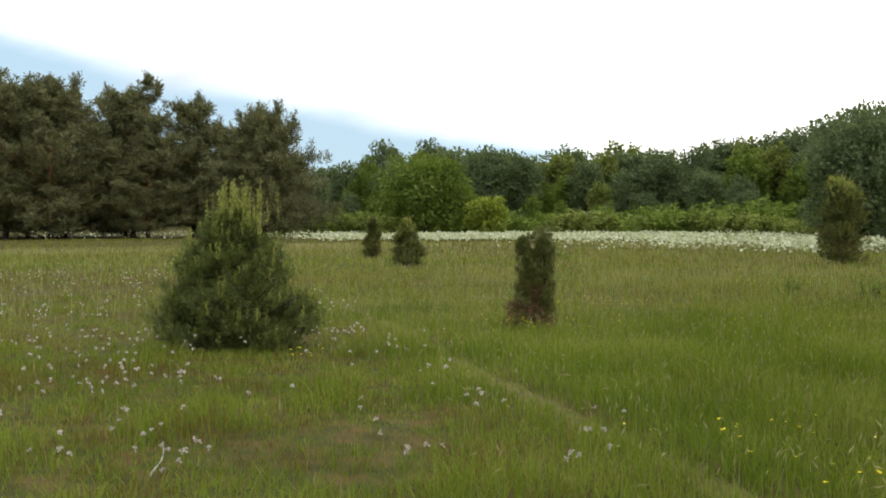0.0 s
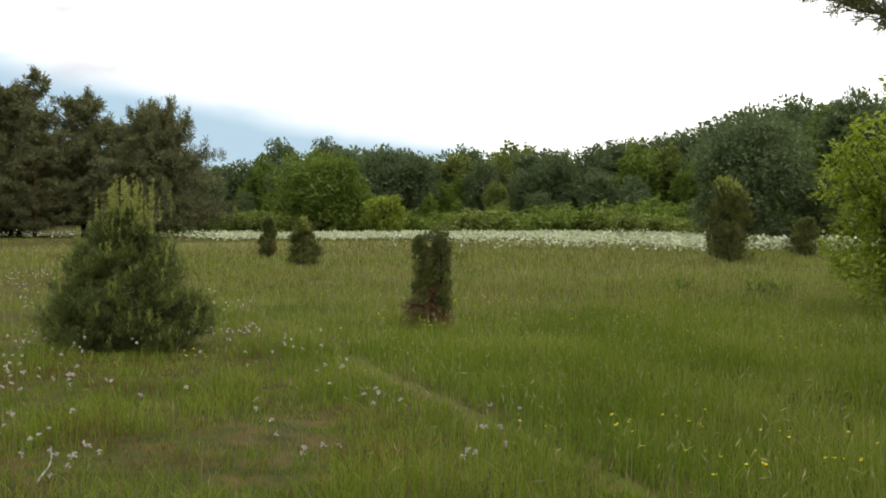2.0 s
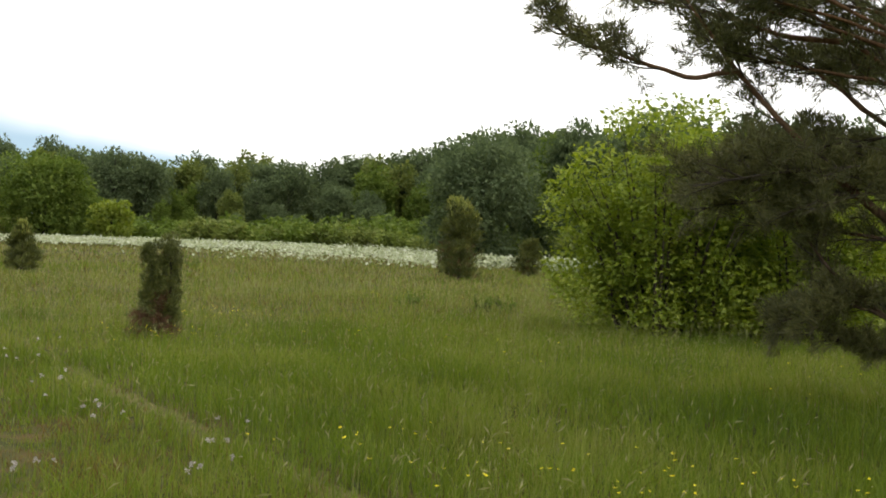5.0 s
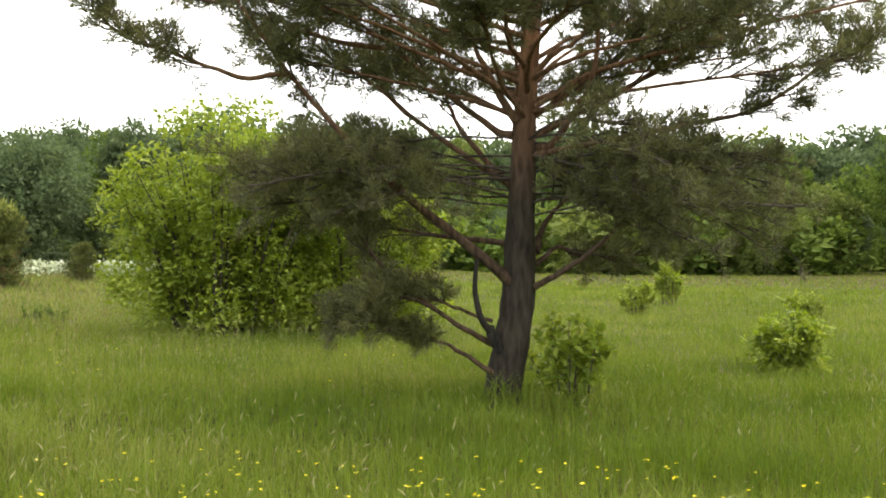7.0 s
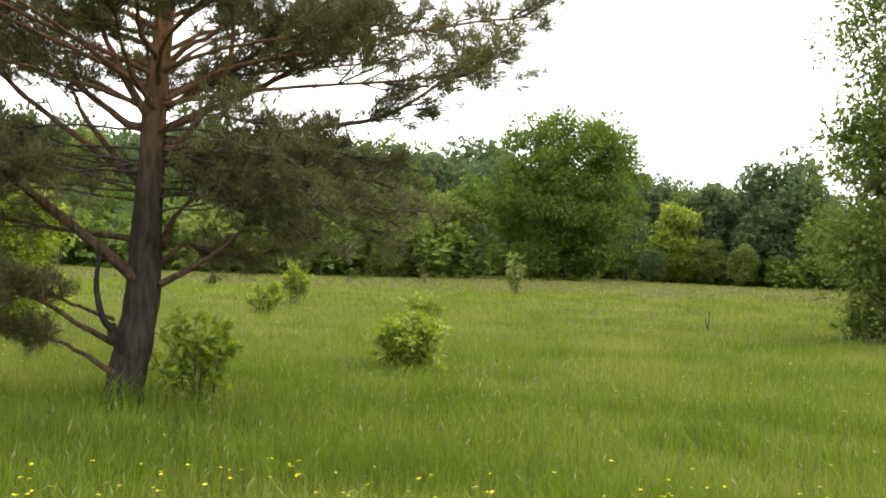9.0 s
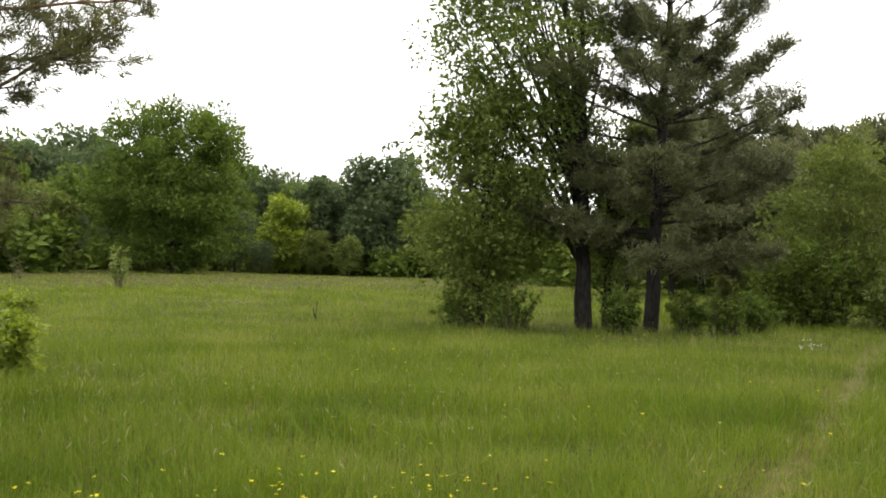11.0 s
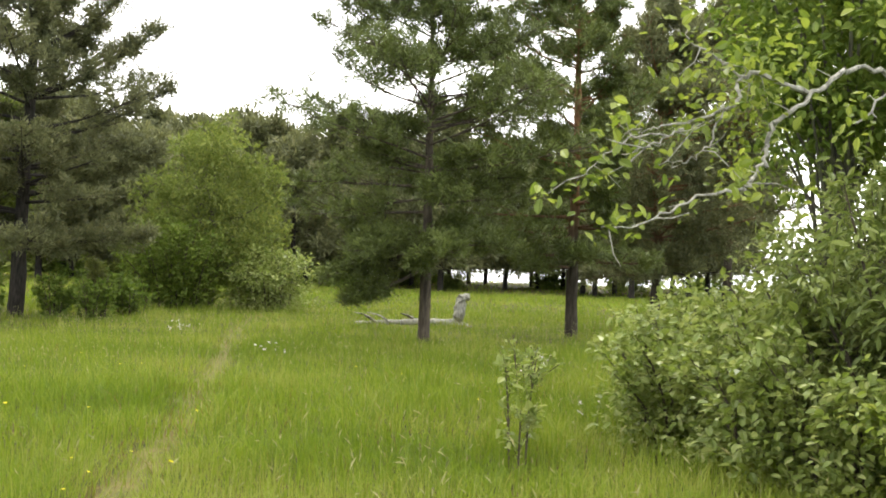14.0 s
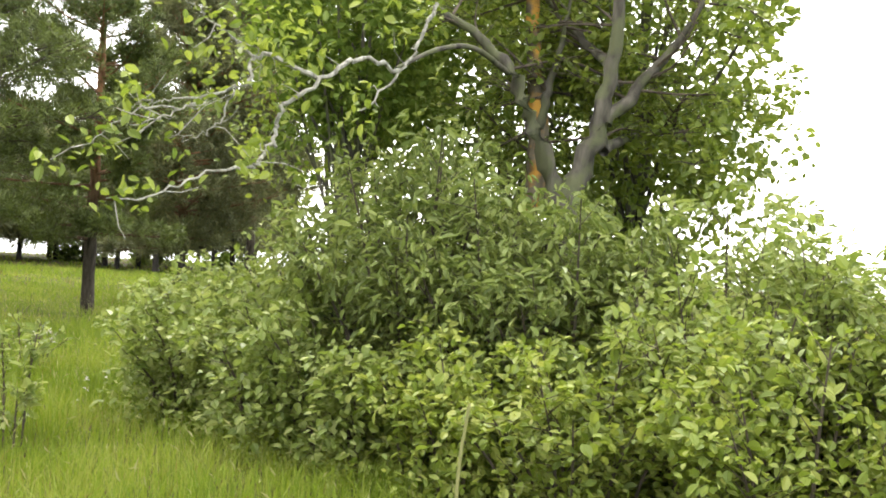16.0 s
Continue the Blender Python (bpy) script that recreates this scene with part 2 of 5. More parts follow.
def curve(points, n):
    """n points along a smooth curve through the control points."""
    p = np.asarray(points, float)
    if len(p) == 2:
        return p[0] + (p[1] - p[0]) * np.linspace(0, 1, n)[:, None]
    q = np.concatenate([[2 * p[0] - p[1]], p, [2 * p[-1] - p[-2]]])
    out = []
    for s in np.linspace(0, len(p) - 1, n):
        i = min(int(s), len(p) - 2)
        t = s - i
        a, b, c, d = q[i:i + 4]
        out.append(0.5 * (2 * b + (c - a) * t + (2 * a - 5 * b + 4 * c - d) * t * t + (3 * b - a - 3 * c + d) * t ** 3))
    return np.array(out)


def tube(geo, path, r0, r1, sides=7, rough=0.0, rng=None, power=1.0):
    p = np.asarray(path, float)
    n = len(p)
    d = unit(np.gradient(p, axis=0))
    side = np.where(np.abs(d[:, 2:3]) > 0.9, [[1.0, 0, 0]], [[0, 0, 1.0]])
    u = unit(np.cross(d, side))
    w = np.cross(d, u)
    r = r0 + (r1 - r0) * np.linspace(0, 1, n) ** power
    a = np.linspace(0, 2 * np.pi, sides, endpoint=False)
    rr = np.tile(r[:, None], (1, sides))
    if rough and rng is not None:
        rr = rr * (1 + rng.normal(0, rough, (n, sides)))
    v = p[:, None, :] + rr[..., None] * (np.cos(a)[None, :, None] * u[:, None, :] + np.sin(a)[None, :, None] * w[:, None, :])
    i, j = np.meshgrid(np.arange(n - 1), np.arange(sides), indexing="ij")
    k = (j + 1) % sides
    f = np.stack([i * sides + j, i * sides + k, (i + 1) * sides + k, (i + 1) * sides + j], -1).reshape(-1, 4)
    return geo.add(v.reshape(-1, 3), f)


def leaves(geo, P, size, rng, up=0.6, slim=0.5, out=None, fine=False, vary=0.3):
    """One folded, pointed leaf at each of the points P; out: the ways in which the leaves hang away from the twig."""
    n = len(P)
    a = rng.normal(0, 1, (n, 3)) if out is None else out + rng.normal(0, 0.55, (n, 3))
    a[:, 2] -= 0.15
    a = unit(a)
    nrm = rng.normal(0, 1, (n, 3))
    nrm[:, 2] = np.abs(nrm[:, 2]) + up * 2
    s = unit(np.cross(a, nrm))
    nn = np.cross(s, a)
    L = (size * (1 + rng.normal(0, vary, n)).clip(0.45, 1.8))[:, None]
    W = L * slim * 0.5
    if fine:
        pts = [(0, 0, 0), (0.20, 0.72, 0.07), (0.52, 1, 0.11), (0.83, 0.62, 0.05), (1, 0, -0.08), (0.83, -0.62, 0.05), (0.52, -1, 0.11), (0.20, -0.72, 0.07)]
        tri = [(0, 1, 2), (0, 2, 4), (2, 3, 4), (0, 4, 6), (4, 5, 6), (0, 6, 7)]
    else:
        pts = [(0, 0, 0), (0.45, 1, 0.12), (1, 0, 0), (0.45, -1, 0.12)]
        tri = [(0, 1, 2), (0, 2, 3)]
    v = np.stack([P + a * L * x + s * W * y + nn * L * z for x, y, z in pts], 1)
    k = len(pts)
    f = (np.arange(n)[:, None, None] * k + np.array(tri)[None]).reshape(-1, 3)
    return geo.add(v.reshape(-1, 3), f)


def tufts(geo, P, D, length, rng, count=10, width=0.008, spread=0.7, shoot=0.5):
    """Needle brushes: at each point P, needles that spread along the way D and are joined at its root."""
    n = len(P)
    D = unit(D)
    way = unit(D[:, None, :] * 0.8 + rng.normal(0, spread, (n, count, 3)))
    L = length * rng.uniform(0.6, 1.15, (n, count, 1))
    root = P[:, None, :] + D[:, None, :] * (length * shoot * rng.uniform(0, 1, (n, count, 1)))
    tip = root + way * L
    s = unit(np.cross(way, rng.normal(0, 1, (n, count, 3)))) * width * 0.5
    v = np.concatenate([P[:, None, :], (tip - s), (tip + s)], 1)
    k = 1 + 2 * count
    i = np.arange(count)
    tri = np.stack([np.zeros(count, int), 1 + i, 1 + count + i], 1)
    f = (np.arange(n)[:, None, None] * k + tri[None]).reshape(-1, 3)
    return geo.add(v.reshape(-1, 3), f)


def in_blob(rng, n, centre, radii, shell=0.55):
    d = unit(rng.normal(0, 1, (n, 3)))
    r = shell + (1 - shell) * rng.uniform(0, 1, (n, 1)) ** 0.6
    return np.asarray(centre) + d * r * np.asarray(radii), d


# ---------- ground ----------
def ground_z(x, y):
    """Nearly level meadow, a low rise under the far wood and a fall to the lake; the far corner lies a little lower."""
    x, y = np.asarray(x, float), np.asarray(y, float)
    d = np.hypot(x, y)
    far = np.clip((d - 20) / 40, 0, 1)
    z = 0.10 * far * (np.sin(x * 0.11 + 1.3) * np.cos(y * 0.09) + 0.6 * np.sin(x * 0.05 - y * 0.07))
    rise = np.clip((d - 130) / 120, 0, 1)
    dip = np.clip((d - 35) / 55, 0, 1) * np.clip((x / np.maximum(d, 1) - 0.55) / 0.2, 0, 1) * np.clip((y / np.maximum(d, 1) + 0.1) / 0.2, 0, 1)
    side = np.clip((x / np.maximum(d, 1) - 0.5) / 0.2, 0, 1) * np.clip((d - 13) / 16, 0, 1)
    z = z - 0.3 * dip - 0.22 * side
    lake = np.clip((x * 0.80 - y * 0.60 - 82) / 14, 0, 1)
    lake = lake * lake * (3 - 2 * lake) * np.clip((95 - x * 0.60 - y * 0.80) / 30, 0, 1)
    return z * (1 - lake) + 1.2 * rise * (1 - lake) - 2.4 * lake


def ground_sheet():
    ring = np.concatenate([np.linspace(0, 60, 41), np.geomspace(62, 1800, 60)])
    spokes = 288
    a = np.linspace(0, 2 * np.pi, spokes, endpoint=False)
    x, y = ring[1:, None] * np.cos(a), ring[1:, None] * np.sin(a)
    v = np.concatenate([[[0, 0, 0]], np.stack([x, y, ground_z(x, y)], -1).reshape(-1, 3)])
    i, j = np.meshgrid(np.arange(len(ring) - 2), np.arange(spokes), indexing="ij")
    k = (j + 1) % spokes
    f = 1 + np.stack([i * spokes + j, (i + 1) * spokes + j, (i + 1) * spokes + k, i * spokes + k], -1).reshape(-1, 4)
    g = Geo().add(v, f)
    j = np.arange(spokes)
    g.f[3].append(np.stack([np.zeros(spokes, int), 1 + j, 1 + (j + 1) % spokes], 1))
    ob = part("ground", g, M_GROUND, None, "", True)
    return tagged(ob, "green meadow soil under long early summer grass", "ground", "", "structure")


ground_sheet()


def lake_sheet():
    m, n, l, bsdf, out = material("lake_water")
    bsdf.inputs["Base Color"].default_value = (0.10, 0.13, 0.14, 1)
    bsdf.inputs["Roughness"].default_value = 0.12
    bsdf.inputs["IOR"].default_value = 1.33
    no = n.new("ShaderNodeTexNoise")
    no.inputs["Scale"].default_value, no.inputs["Detail"].default_value = 1.2, 4.0
    geo = n.new("ShaderNodeNewGeometry")
    l.new(geo.outputs["Position"], no.inputs["Vector"])
    bp = n.new("ShaderNodeBump")
    bp.inputs["Strength"].default_value, bp.inputs["Distance"].default_value = 0.25, 0.1
    l.new(no.outputs["Fac"], bp.inputs["Height"])
    l.new(bp.outputs[0], bsdf.inputs["Normal"])
    g = Geo()
    ax, ay = np.array([0.8, -0.6]), np.array([0.6, 0.8])
    s, t = np.meshgrid(np.linspace(84, 1500, 12), np.linspace(-1200, 92, 12), indexing="ij")
    xy = s[..., None] * ax + t[..., None] * ay
    v = np.concatenate([xy, np.full(s.shape + (1,), -1.5)], -1).reshape(-1, 3)
    i, j = np.meshgrid(np.arange(11), np.arange(11), indexing="ij")
    f = np.stack([i * 12 + j, (i + 1) * 12 + j, (i + 1) * 12 + j + 1, i * 12 + j + 1], -1).reshape(-1, 4)
    return tagged(part("water", g.add(v, f), m), "pale still lake water reflecting the overcast sky", "water", "", "structure")


lake_sheet()

PATH_A = curve([(2.2, 4.5), (1.3, 8.2), (0.35, 12.0), (-1.0, 18.2), (-4.5, 31), (-9, 45)], 60)
PATH_B = curve([(4.5, 0.4), (7.9, -0.7), (13.9, -2.1), (18.8, -3.1), (26, -4.6), (38, -8)], 60)


def trodden(name, line, half):
    g = Geo()
    d = unit(np.gradient(line, axis=0))
    s = np.stack([-d[:, 1], d[:, 0]], 1)
    rng = np.random.default_rng(3)
    rows = []
    for k in (-1, -0.5, 0, 0.5, 1):
        off = half * k * (1 + (0.25 * rng.normal(0, 1, len(line)) if abs(k) == 1 else 0))
        p = line + s * (off[:, None] if np.ndim(off) else off)
        rows.append(np.column_stack([p, ground_z(p[:, 0], p[:, 1]) + 0.012 - 0.008 * abs(k)]))
    v = np.stack(rows, 1)
    i, j = np.meshgrid(np.arange(len(line) - 1), np.arange(4), indexing="ij")
    f = np.stack([i * 5 + j, i * 5 + j + 1, (i + 1) * 5 + j + 1, (i + 1) * 5 + j], -1).reshape(-1, 4)
    ob = part(name, g.add(v.reshape(-1, 3), f), M_PATH)
    return tagged(ob, "narrow trodden footpath of pale flattened grass in the meadow", "path", "", "structure")


trodden("footpath", PATH_A, 0.13)
trodden("footpath", PATH_B, 0.16)


def near_line(x, y, line):
    d = np.full(len(x), 99.0)
    for a, b in line:
        d = np.minimum(d, np.hypot(x - a, y - b))
    return d


def scatter(rng, r0, r1, density, a0=24.5, a1=-158.0):
    """Random places in a ring sector; the angles are turns from the y axis."""
    n = int(density * radians(a0 - a1) * (r1 * r1 - r0 * r0) / 2)
    r = np.sqrt(rng.uniform(r0 * r0, r1 * r1, n))
    a = np.radians(rng.uniform(a1, a0, n))
    return -np.sin(a) * r, np.cos(a) * r


def soft_noise(x, y, s, seed):
    """Cheap smooth variation between 0 and 1."""
    q = np.random.default_rng(seed)
    v = 0
    for k in range(5):
        a, p, f = q.uniform(0, 6.28), q.uniform(0, 6.28), s * q.uniform(0.6, 1.8)
        v = v + np.sin((x * np.cos(a) + y * np.sin(a)) * f + p)
    return np.clip(0.5 + v / 7, 0, 1)


def dry_side(x, y):
    """1 on the poor, short turf to one side of the first footpath, 0 in the long grass."""
    e = 1.3 - 0.25 * (y - 8.2)
    return np.clip((e - x) / 1.2, 0, 1) * np.clip((y - 3) / 2, 0, 1) * np.clip((40 - y) / 15, 0, 1)


def blades(geo, x, y, h, w, rng, joints=2, lean=0.35):
    n = len(x)
    z = ground_z(x, y) - 0.02
    a = rng.uniform(0, 2 * np.pi, n)
    side = np.stack([np.cos(a), np.sin(a), np.zeros(n)], 1) * (w * 0.5)[:, None]
    b = rng.uniform(0, 2 * np.pi, n)
    push = np.stack([np.cos(b), np.sin(b), np.zeros(n)], 1) * (h * np.abs(rng.normal(0, lean, n)))[:, None]
    root = np.stack([x, y, z], 1)
    up = np.zeros((n, 3))
    up[:, 2] = h
    if joints == 2:
        mid = root + up * 0.6 + push * 0.35
        v = np.stack([root - side, root + side, mid + side * 0.8, mid - side * 0.8, root + up * 0.97 + push], 1)
        tri = [(0, 1, 2), (0, 2, 3), (3, 2, 4)]
        k = 5
    else:
        v = np.stack([root - side, root + side, root + up + push], 1)
        tri, k = [(0, 1, 2)], 3
    f = (np.arange(n)[:, None, None] * k + np.array(tri)[None]).reshape(-1, 3)
    return geo.add(v.reshape(-1, 3), f)


def bare(x, y):
    """Where the turf is worn: on the footpaths."""
    return np.minimum(near_line(x, y, PATH_A) / 0.20, near_line(x, y, PATH_B) / 0.24)


def meadow():
    rng = np.random.default_rng(11)
    zones = [(5.5, 9.0, 860, 0.0066, 2, 0.6), (9.0, 14, 520, 0.009, 2, 0.65), (14, 22, 290, 0.0135, 1, 0.7), (22, 36, 120, 0.020, 1, 0.7), (36, 60, 44, 0.036, 1, 0.8), (60, 120, 7, 0.09, 1, 0.9)]
    for r0, r1, dens, w, joints, lean in zones:
        g, gs = Geo(), Geo()
        x, y = scatter(rng, r0, r1, dens)
        d = np.hypot(x, y)
        dry = dry_side(x, y)
        tall = 0.13 + 0.15 * soft_noise(x, y, 0.55, 5) + 0.20 * soft_noise(x, y, 2.6, 6) ** 2
        h = (tall * (1 - 0.70 * dry) + 0.26 * dry * soft_noise(x, y, 3.2, 9) ** 3) * rng.uniform(0.55, 1.25, len(x))
        worn = bare(x, y)
        h *= np.clip(0.22 + 0.5 * worn, 0.22, 1) * (1 - 0.25 * np.clip((d - 11) / 12, 0, 1) - 0.3 * np.clip((d - 45) / 50, 0, 1))
        thin = rng.uniform(0, 1, len(x)) < np.where(dry > 0.4, 0.60 + 0.45 * soft_noise(x, y, 1.5, 8) + 0.35 * soft_noise(x, y, 4.5, 28), 1.0) * np.clip(0.36 + 0.64 * worn, 0, 1)
        straw = rng.uniform(0, 1, len(x)) < 0.03 + 1.9 * dry * np.clip(0.78 - 0.4 * soft_noise(x, y, 1.5, 8) - 0.6 * soft_noise(x, y, 5.0, 18), 0, 1) ** 1.5 + 0.16 * (worn < 1) + 0.22 * np.clip((d - 45) / 30, 0, 1) + 0.34 * np.clip((d - 13) / 16, 0, 1) * np.clip((0.62 - x / np.maximum(d, 1)) / 0.25, 0, 1) * (0.5 + soft_noise(x, y, 0.3, 12))
        a, b = thin & ~straw, thin & straw
        blades(g, x[a], y[a], h[a], np.full(a.sum(), w) * rng.uniform(0.6, 1.3, a.sum()), rng, joints, lean)
        blades(gs, x[b], y[b], h[b] * 0.85, np.full(b.sum(), w) * rng.uniform(0.5, 1.0, b.sum()), rng, joints, 1.0)
        tagged(part("grass", g, M_GRASS), "long fresh green meadow grass", "grass", "meadow grass", "stuff")
        tagged(part("dry_grass", gs, M_STRAW), "bleached dry grass blades among the green", "grass", "meadow grass", "stuff")
    # plainer turf underfoot and behind
    g = Geo()
    x0, y0 = scatter(rng, 0.0, 5.5, 330, 180, -180)
    x1, y1 = scatter(rng, 5.5, 24, 70, 202, 24.5)
    x, y = np.concatenate([x0, x1]), np.concatenate([y0, y1])
    blades(g, x, y, rng.uniform(0.08, 0.26, len(x)), np.full(len(x), 0.016), rng, 1, 0.6)
    tagged(part("grass", g, M_GRASS), "long fresh green meadow grass", "grass", "meadow grass", "stuff")
    # tussocks in the poor turf
    g, gs = Geo(), Geo()
    for geo, dens, mix in ((g, 5.0, 1.0), (gs, 2.5, 0.8)):
        x, y = scatter(rng, 5.5, 26, dens, 24.5, -25)
        k = dry_side(x, y) > 0.35
        x, y = np.repeat(x[k], 16), np.repeat(y[k], 16)
        size = np.repeat(rng.uniform(0.5, 1.3, k.sum()), 16)
        x, y = x + rng.normal(0, 0.07, len(x)) * size, y + rng.normal(0, 0.07, len(y)) * size
        blades(geo, x, y, rng.uniform(0.05, 0.17, len(x)) * size * mix, np.full(len(x), 0.010), rng, 1, 0.8)
    tagged(part("grass", g, M_GRASS), "low green tussocks in the poor dry turf", "grass", "meadow grass", "stuff")
    tagged(part("dry_grass", gs, M_STRAW), "low withered tussocks in the poor dry turf", "grass", "meadow grass", "stuff")
    # seed heads stand above the blades
    g = Geo()
    x, y = scatter(rng, 5.5, 34, 44)
    k = rng.uniform(0, 1, len(x)) < (1 - 0.85 * dry_side(x, y)) * (1 - 0.6 * np.clip((x / np.hypot(x, y) - 0.6) / 0.2, 0, 1)) * soft_noise(x, y, 0.5, 21) * np.clip(bare(x, y), 0, 1)
    x, y = x[k], y[k]
    n = len(x)
    h = rng.uniform(0.24, 0.46, n)
    blades(g, x, y, h, np.full(n, 0.004), rng, 1, 0.12)
    top = np.stack([x, y, ground_z(x, y) + h * 0.9], 1)
    leaves(g, top, 0.06, rng, 0.0, 0.14, np.tile([[0.2, 0.1, 1.0]], (n, 1)))
    x1, y1 = scatter(rng, 17, 78, 9, 24.5, -24)
    k = rng.uniform(0, 1, len(x1)) < 0.25 + 0.75 * soft_noise(x1, y1, 0.25, 23)
    x1, y1 = x1[k], y1[k]
    d1 = np.hypot(x1, y1)
    blades(g, x1, y1, rng.uniform(0.20, 0.36, len(x1)), 0.006 + 0.00055 * d1, rng, 1, 0.3)
    tagged(part("grass_seed_heads", g, M_SEED), "pale feathery seed heads of meadow grass", "grass", "", "stuff")


meadow()


# ---------- plants ----------
def at(x, y, dz=0.0):
    return (x, y, float(ground_z(x, y)) + dz)


def twigs(path, length, rng, wood, m, sub, per, jitter, first=0.3, droop=0.15, sides=4, thick=0.012, pom=0.0):
    """Side twigs along a limb: adds their wood, returns the places and ways of the needle brushes or leaves on them."""
    P, D = [], []
    n = len(path)
    d = unit(np.gradient(path, axis=0))
    for k in range(m):
        s = first + (1 - first) * (k + rng.uniform(0.2, 0.8)) / m
        i = min(int(s * (n - 1)), n - 1)
        p, w = path[i], d[i]
        side = unit(np.cross(w, [0, 0, 1.0]))
        way = unit(w * rng.uniform(0.5, 1.0) + side * rng.choice([-1, 1]) * rng.uniform(0.4, 1.0) + np.array([0, 0, rng.uniform(-droop, 0.45)]))
        L = sub * length * (1.25 - 0.75 * s) * rng.uniform(0.6, 1.2)
        end = p + way * L
        mid = p + way * L * 0.5 + rng.normal(0, 0.05 * L, 3)
        if wood is not None:
            tube(wood, [p, mid, end], thick, thick * 0.35, sides)
        q = rng.uniform(0.25, 1.05, per)[:, None]
        pts = p + (end - p) * q + rng.normal(0, jitter * L, (per, 3))
        if pom:
            c = np.repeat(pts[:max(1, per // 4)], 4, 0)
            P.append(c + rng.normal(0, pom, c.shape))
            D.append(unit(rng.normal(0, 0.8, c.shape) + way * 0.35 + [0, 0, 0.55]))
            continue
        P.append(pts)
        D.append(unit(way * 0.6 + np.array([0, 0, 0.55]) + rng.normal(0, 0.35, (per, 3))))
    return np.concatenate(P), np.concatenate(D)


def pine(name, where, h, r, clear, seed, label, tuft=0.16, width=0.014, count=9, whorls=11, per_whorl=5, subs=9, per=7,
         trunk_r=0.15, shape=0.75, needle=None, lean=(0, 0), group="", bark=None, rise=0.35, hollow=0.28, candles=0, category="pine tree", lone=True, boughs=(), spikes=0, broad=False):
    rng = np.random.default_rng(seed)
    top = thing(name, at(*where), label, category, group)
    tp = curve([(0, 0, -0.15), (lean[0] * 0.3, lean[1] * 0.3, h * 0.35), (lean[0] * 0.7, lean[1] * 0.7, h * 0.7), (lean[0], lean[1], h * 0.98)], 22)
    tp[1:-1, :2] += rng.normal(0, 0.02 * trunk_r * 8, (20, 2)) * 0.5
    g = Geo()
    tube(g, tp, trunk_r, trunk_r * 0.08, 10, 0.05, rng)
    part("trunk", g, bark or M_PINE_BARK, top, "", True)
    wood, P, D = Geo(), [], []
    for k in range(whorls):
        t = (k + rng.uniform(0.1, 0.9)) / whorls
        z = clear + (h * 0.97 - clear) * t
        i = min(np.searchsorted(tp[:, 2], z), len(tp) - 1)
        turn = rng.uniform(0, 2 * np.pi)
        for j in range(per_whorl):
            L = r * ((1 - t) ** shape * (0.75 + 0.25 * min(1, t * 5)) + 0.06) * rng.uniform(0.55, 1.18)
            a = turn + 2 * np.pi * (j + rng.uniform(-0.3, 0.3)) / per_whorl
            out = np.array([np.cos(a), np.sin(a), 0])
            zj = min(h * 0.97, max(clear, z + rng.uniform(-0.6, 0.6) * (h - clear) / whorls))
            i = min(np.searchsorted(tp[:, 2], zj), len(tp) - 1)
            base = np.array([tp[i, 0], tp[i, 1], zj])
            up = rise * (0.35 + t) * L * rng.uniform(0.5, 1.5)
            if broad:
                L = r * (min(1, 0.55 + 1.5 * t) * (1 - t ** 2.6) + 0.07) * rng.uniform(0.35, 1.2)
                up = L * (rise * (t * 1.3 - 0.1) + rng.normal(0, 0.13))
            path = curve([base, base + out * L * 0.5 + [0, 0, up * 0.35], base + out * L + [0, 0, up * rng.uniform(0.6, 1.2)]], 8)
            if lone:
                own = Geo()
                tube(own, path, max(0.012, trunk_r * 0.28 * (1 - 0.6 * t)), 0.006 + trunk_r * 0.02, 5)
                part("limb", own, M_PINE_LIMB if bark is None else bark, top)
            else:
                tube(wood, path, max(0.012, trunk_r * 0.28 * (1 - 0.6 * t)), 0.006 + trunk_r * 0.02, 5)
            p, d = twigs(path, L, rng, wood, subs, 0.42, per, 0.12, hollow, 0.15, 3, 0.004 + trunk_r * 0.05, tuft * 0.3)
            P.append(p)
            D.append(d)
    for z, dx, dy, z1 in boughs:
        base = np.array([tp[np.searchsorted(tp[:, 2], z), 0], tp[np.searchsorted(tp[:, 2], z), 1], z])
        e = np.array([dx, dy, z1])
        path = curve([base, (base + e) / 2 - [0, 0, 0.12 * abs(z1 - z)], e], 12)
        own = Geo()
        tube(own, path, trunk_r * 0.36, 0.02, 6)
        part("limb", own, bark or M_PINE_LIMB, top)
        L = np.linalg.norm(e - base)
        p, d = twigs(path, L, rng, wood, 26, 0.26, 16, 0.15, 0.35, 0.2, 3, 0.012, tuft * 0.4)
        P.append(p)
        D.append(d)
    P.append(np.array([[lean[0], lean[1], h * 0.97]]) + rng.normal(0, 0.03 * h, (12, 3)) * [0.5, 0.5, 1])
    D.append(np.tile([[0, 0, 1.0]], (12, 1)))
    part("twig_spray" if lone else "branchwork", wood, M_PINE_LIMB if bark is None else bark, top)
    P, D = np.concatenate(P), np.concatenate(D)
    if spikes:
        q = P[np.argsort(-(P[:, 2] + 0.9 * np.hypot(P[:, 0], P[:, 1]) + rng.normal(0, h * 0.08, len(P))))[:spikes]]
        q = np.repeat(q, 5, 0) + np.tile(np.linspace(0, 1, 5), spikes)[:, None] * np.repeat(rng.uniform(0.3, 1.3, spikes), 5)[:, None] * [[0, 0, 1]]
        P, D = np.concatenate([P, q]), np.concatenate([D, np.tile([[0, 0, 2.0]], (len(q), 1))])
    P[:, 2] = np.maximum(P[:, 2], 0.05)
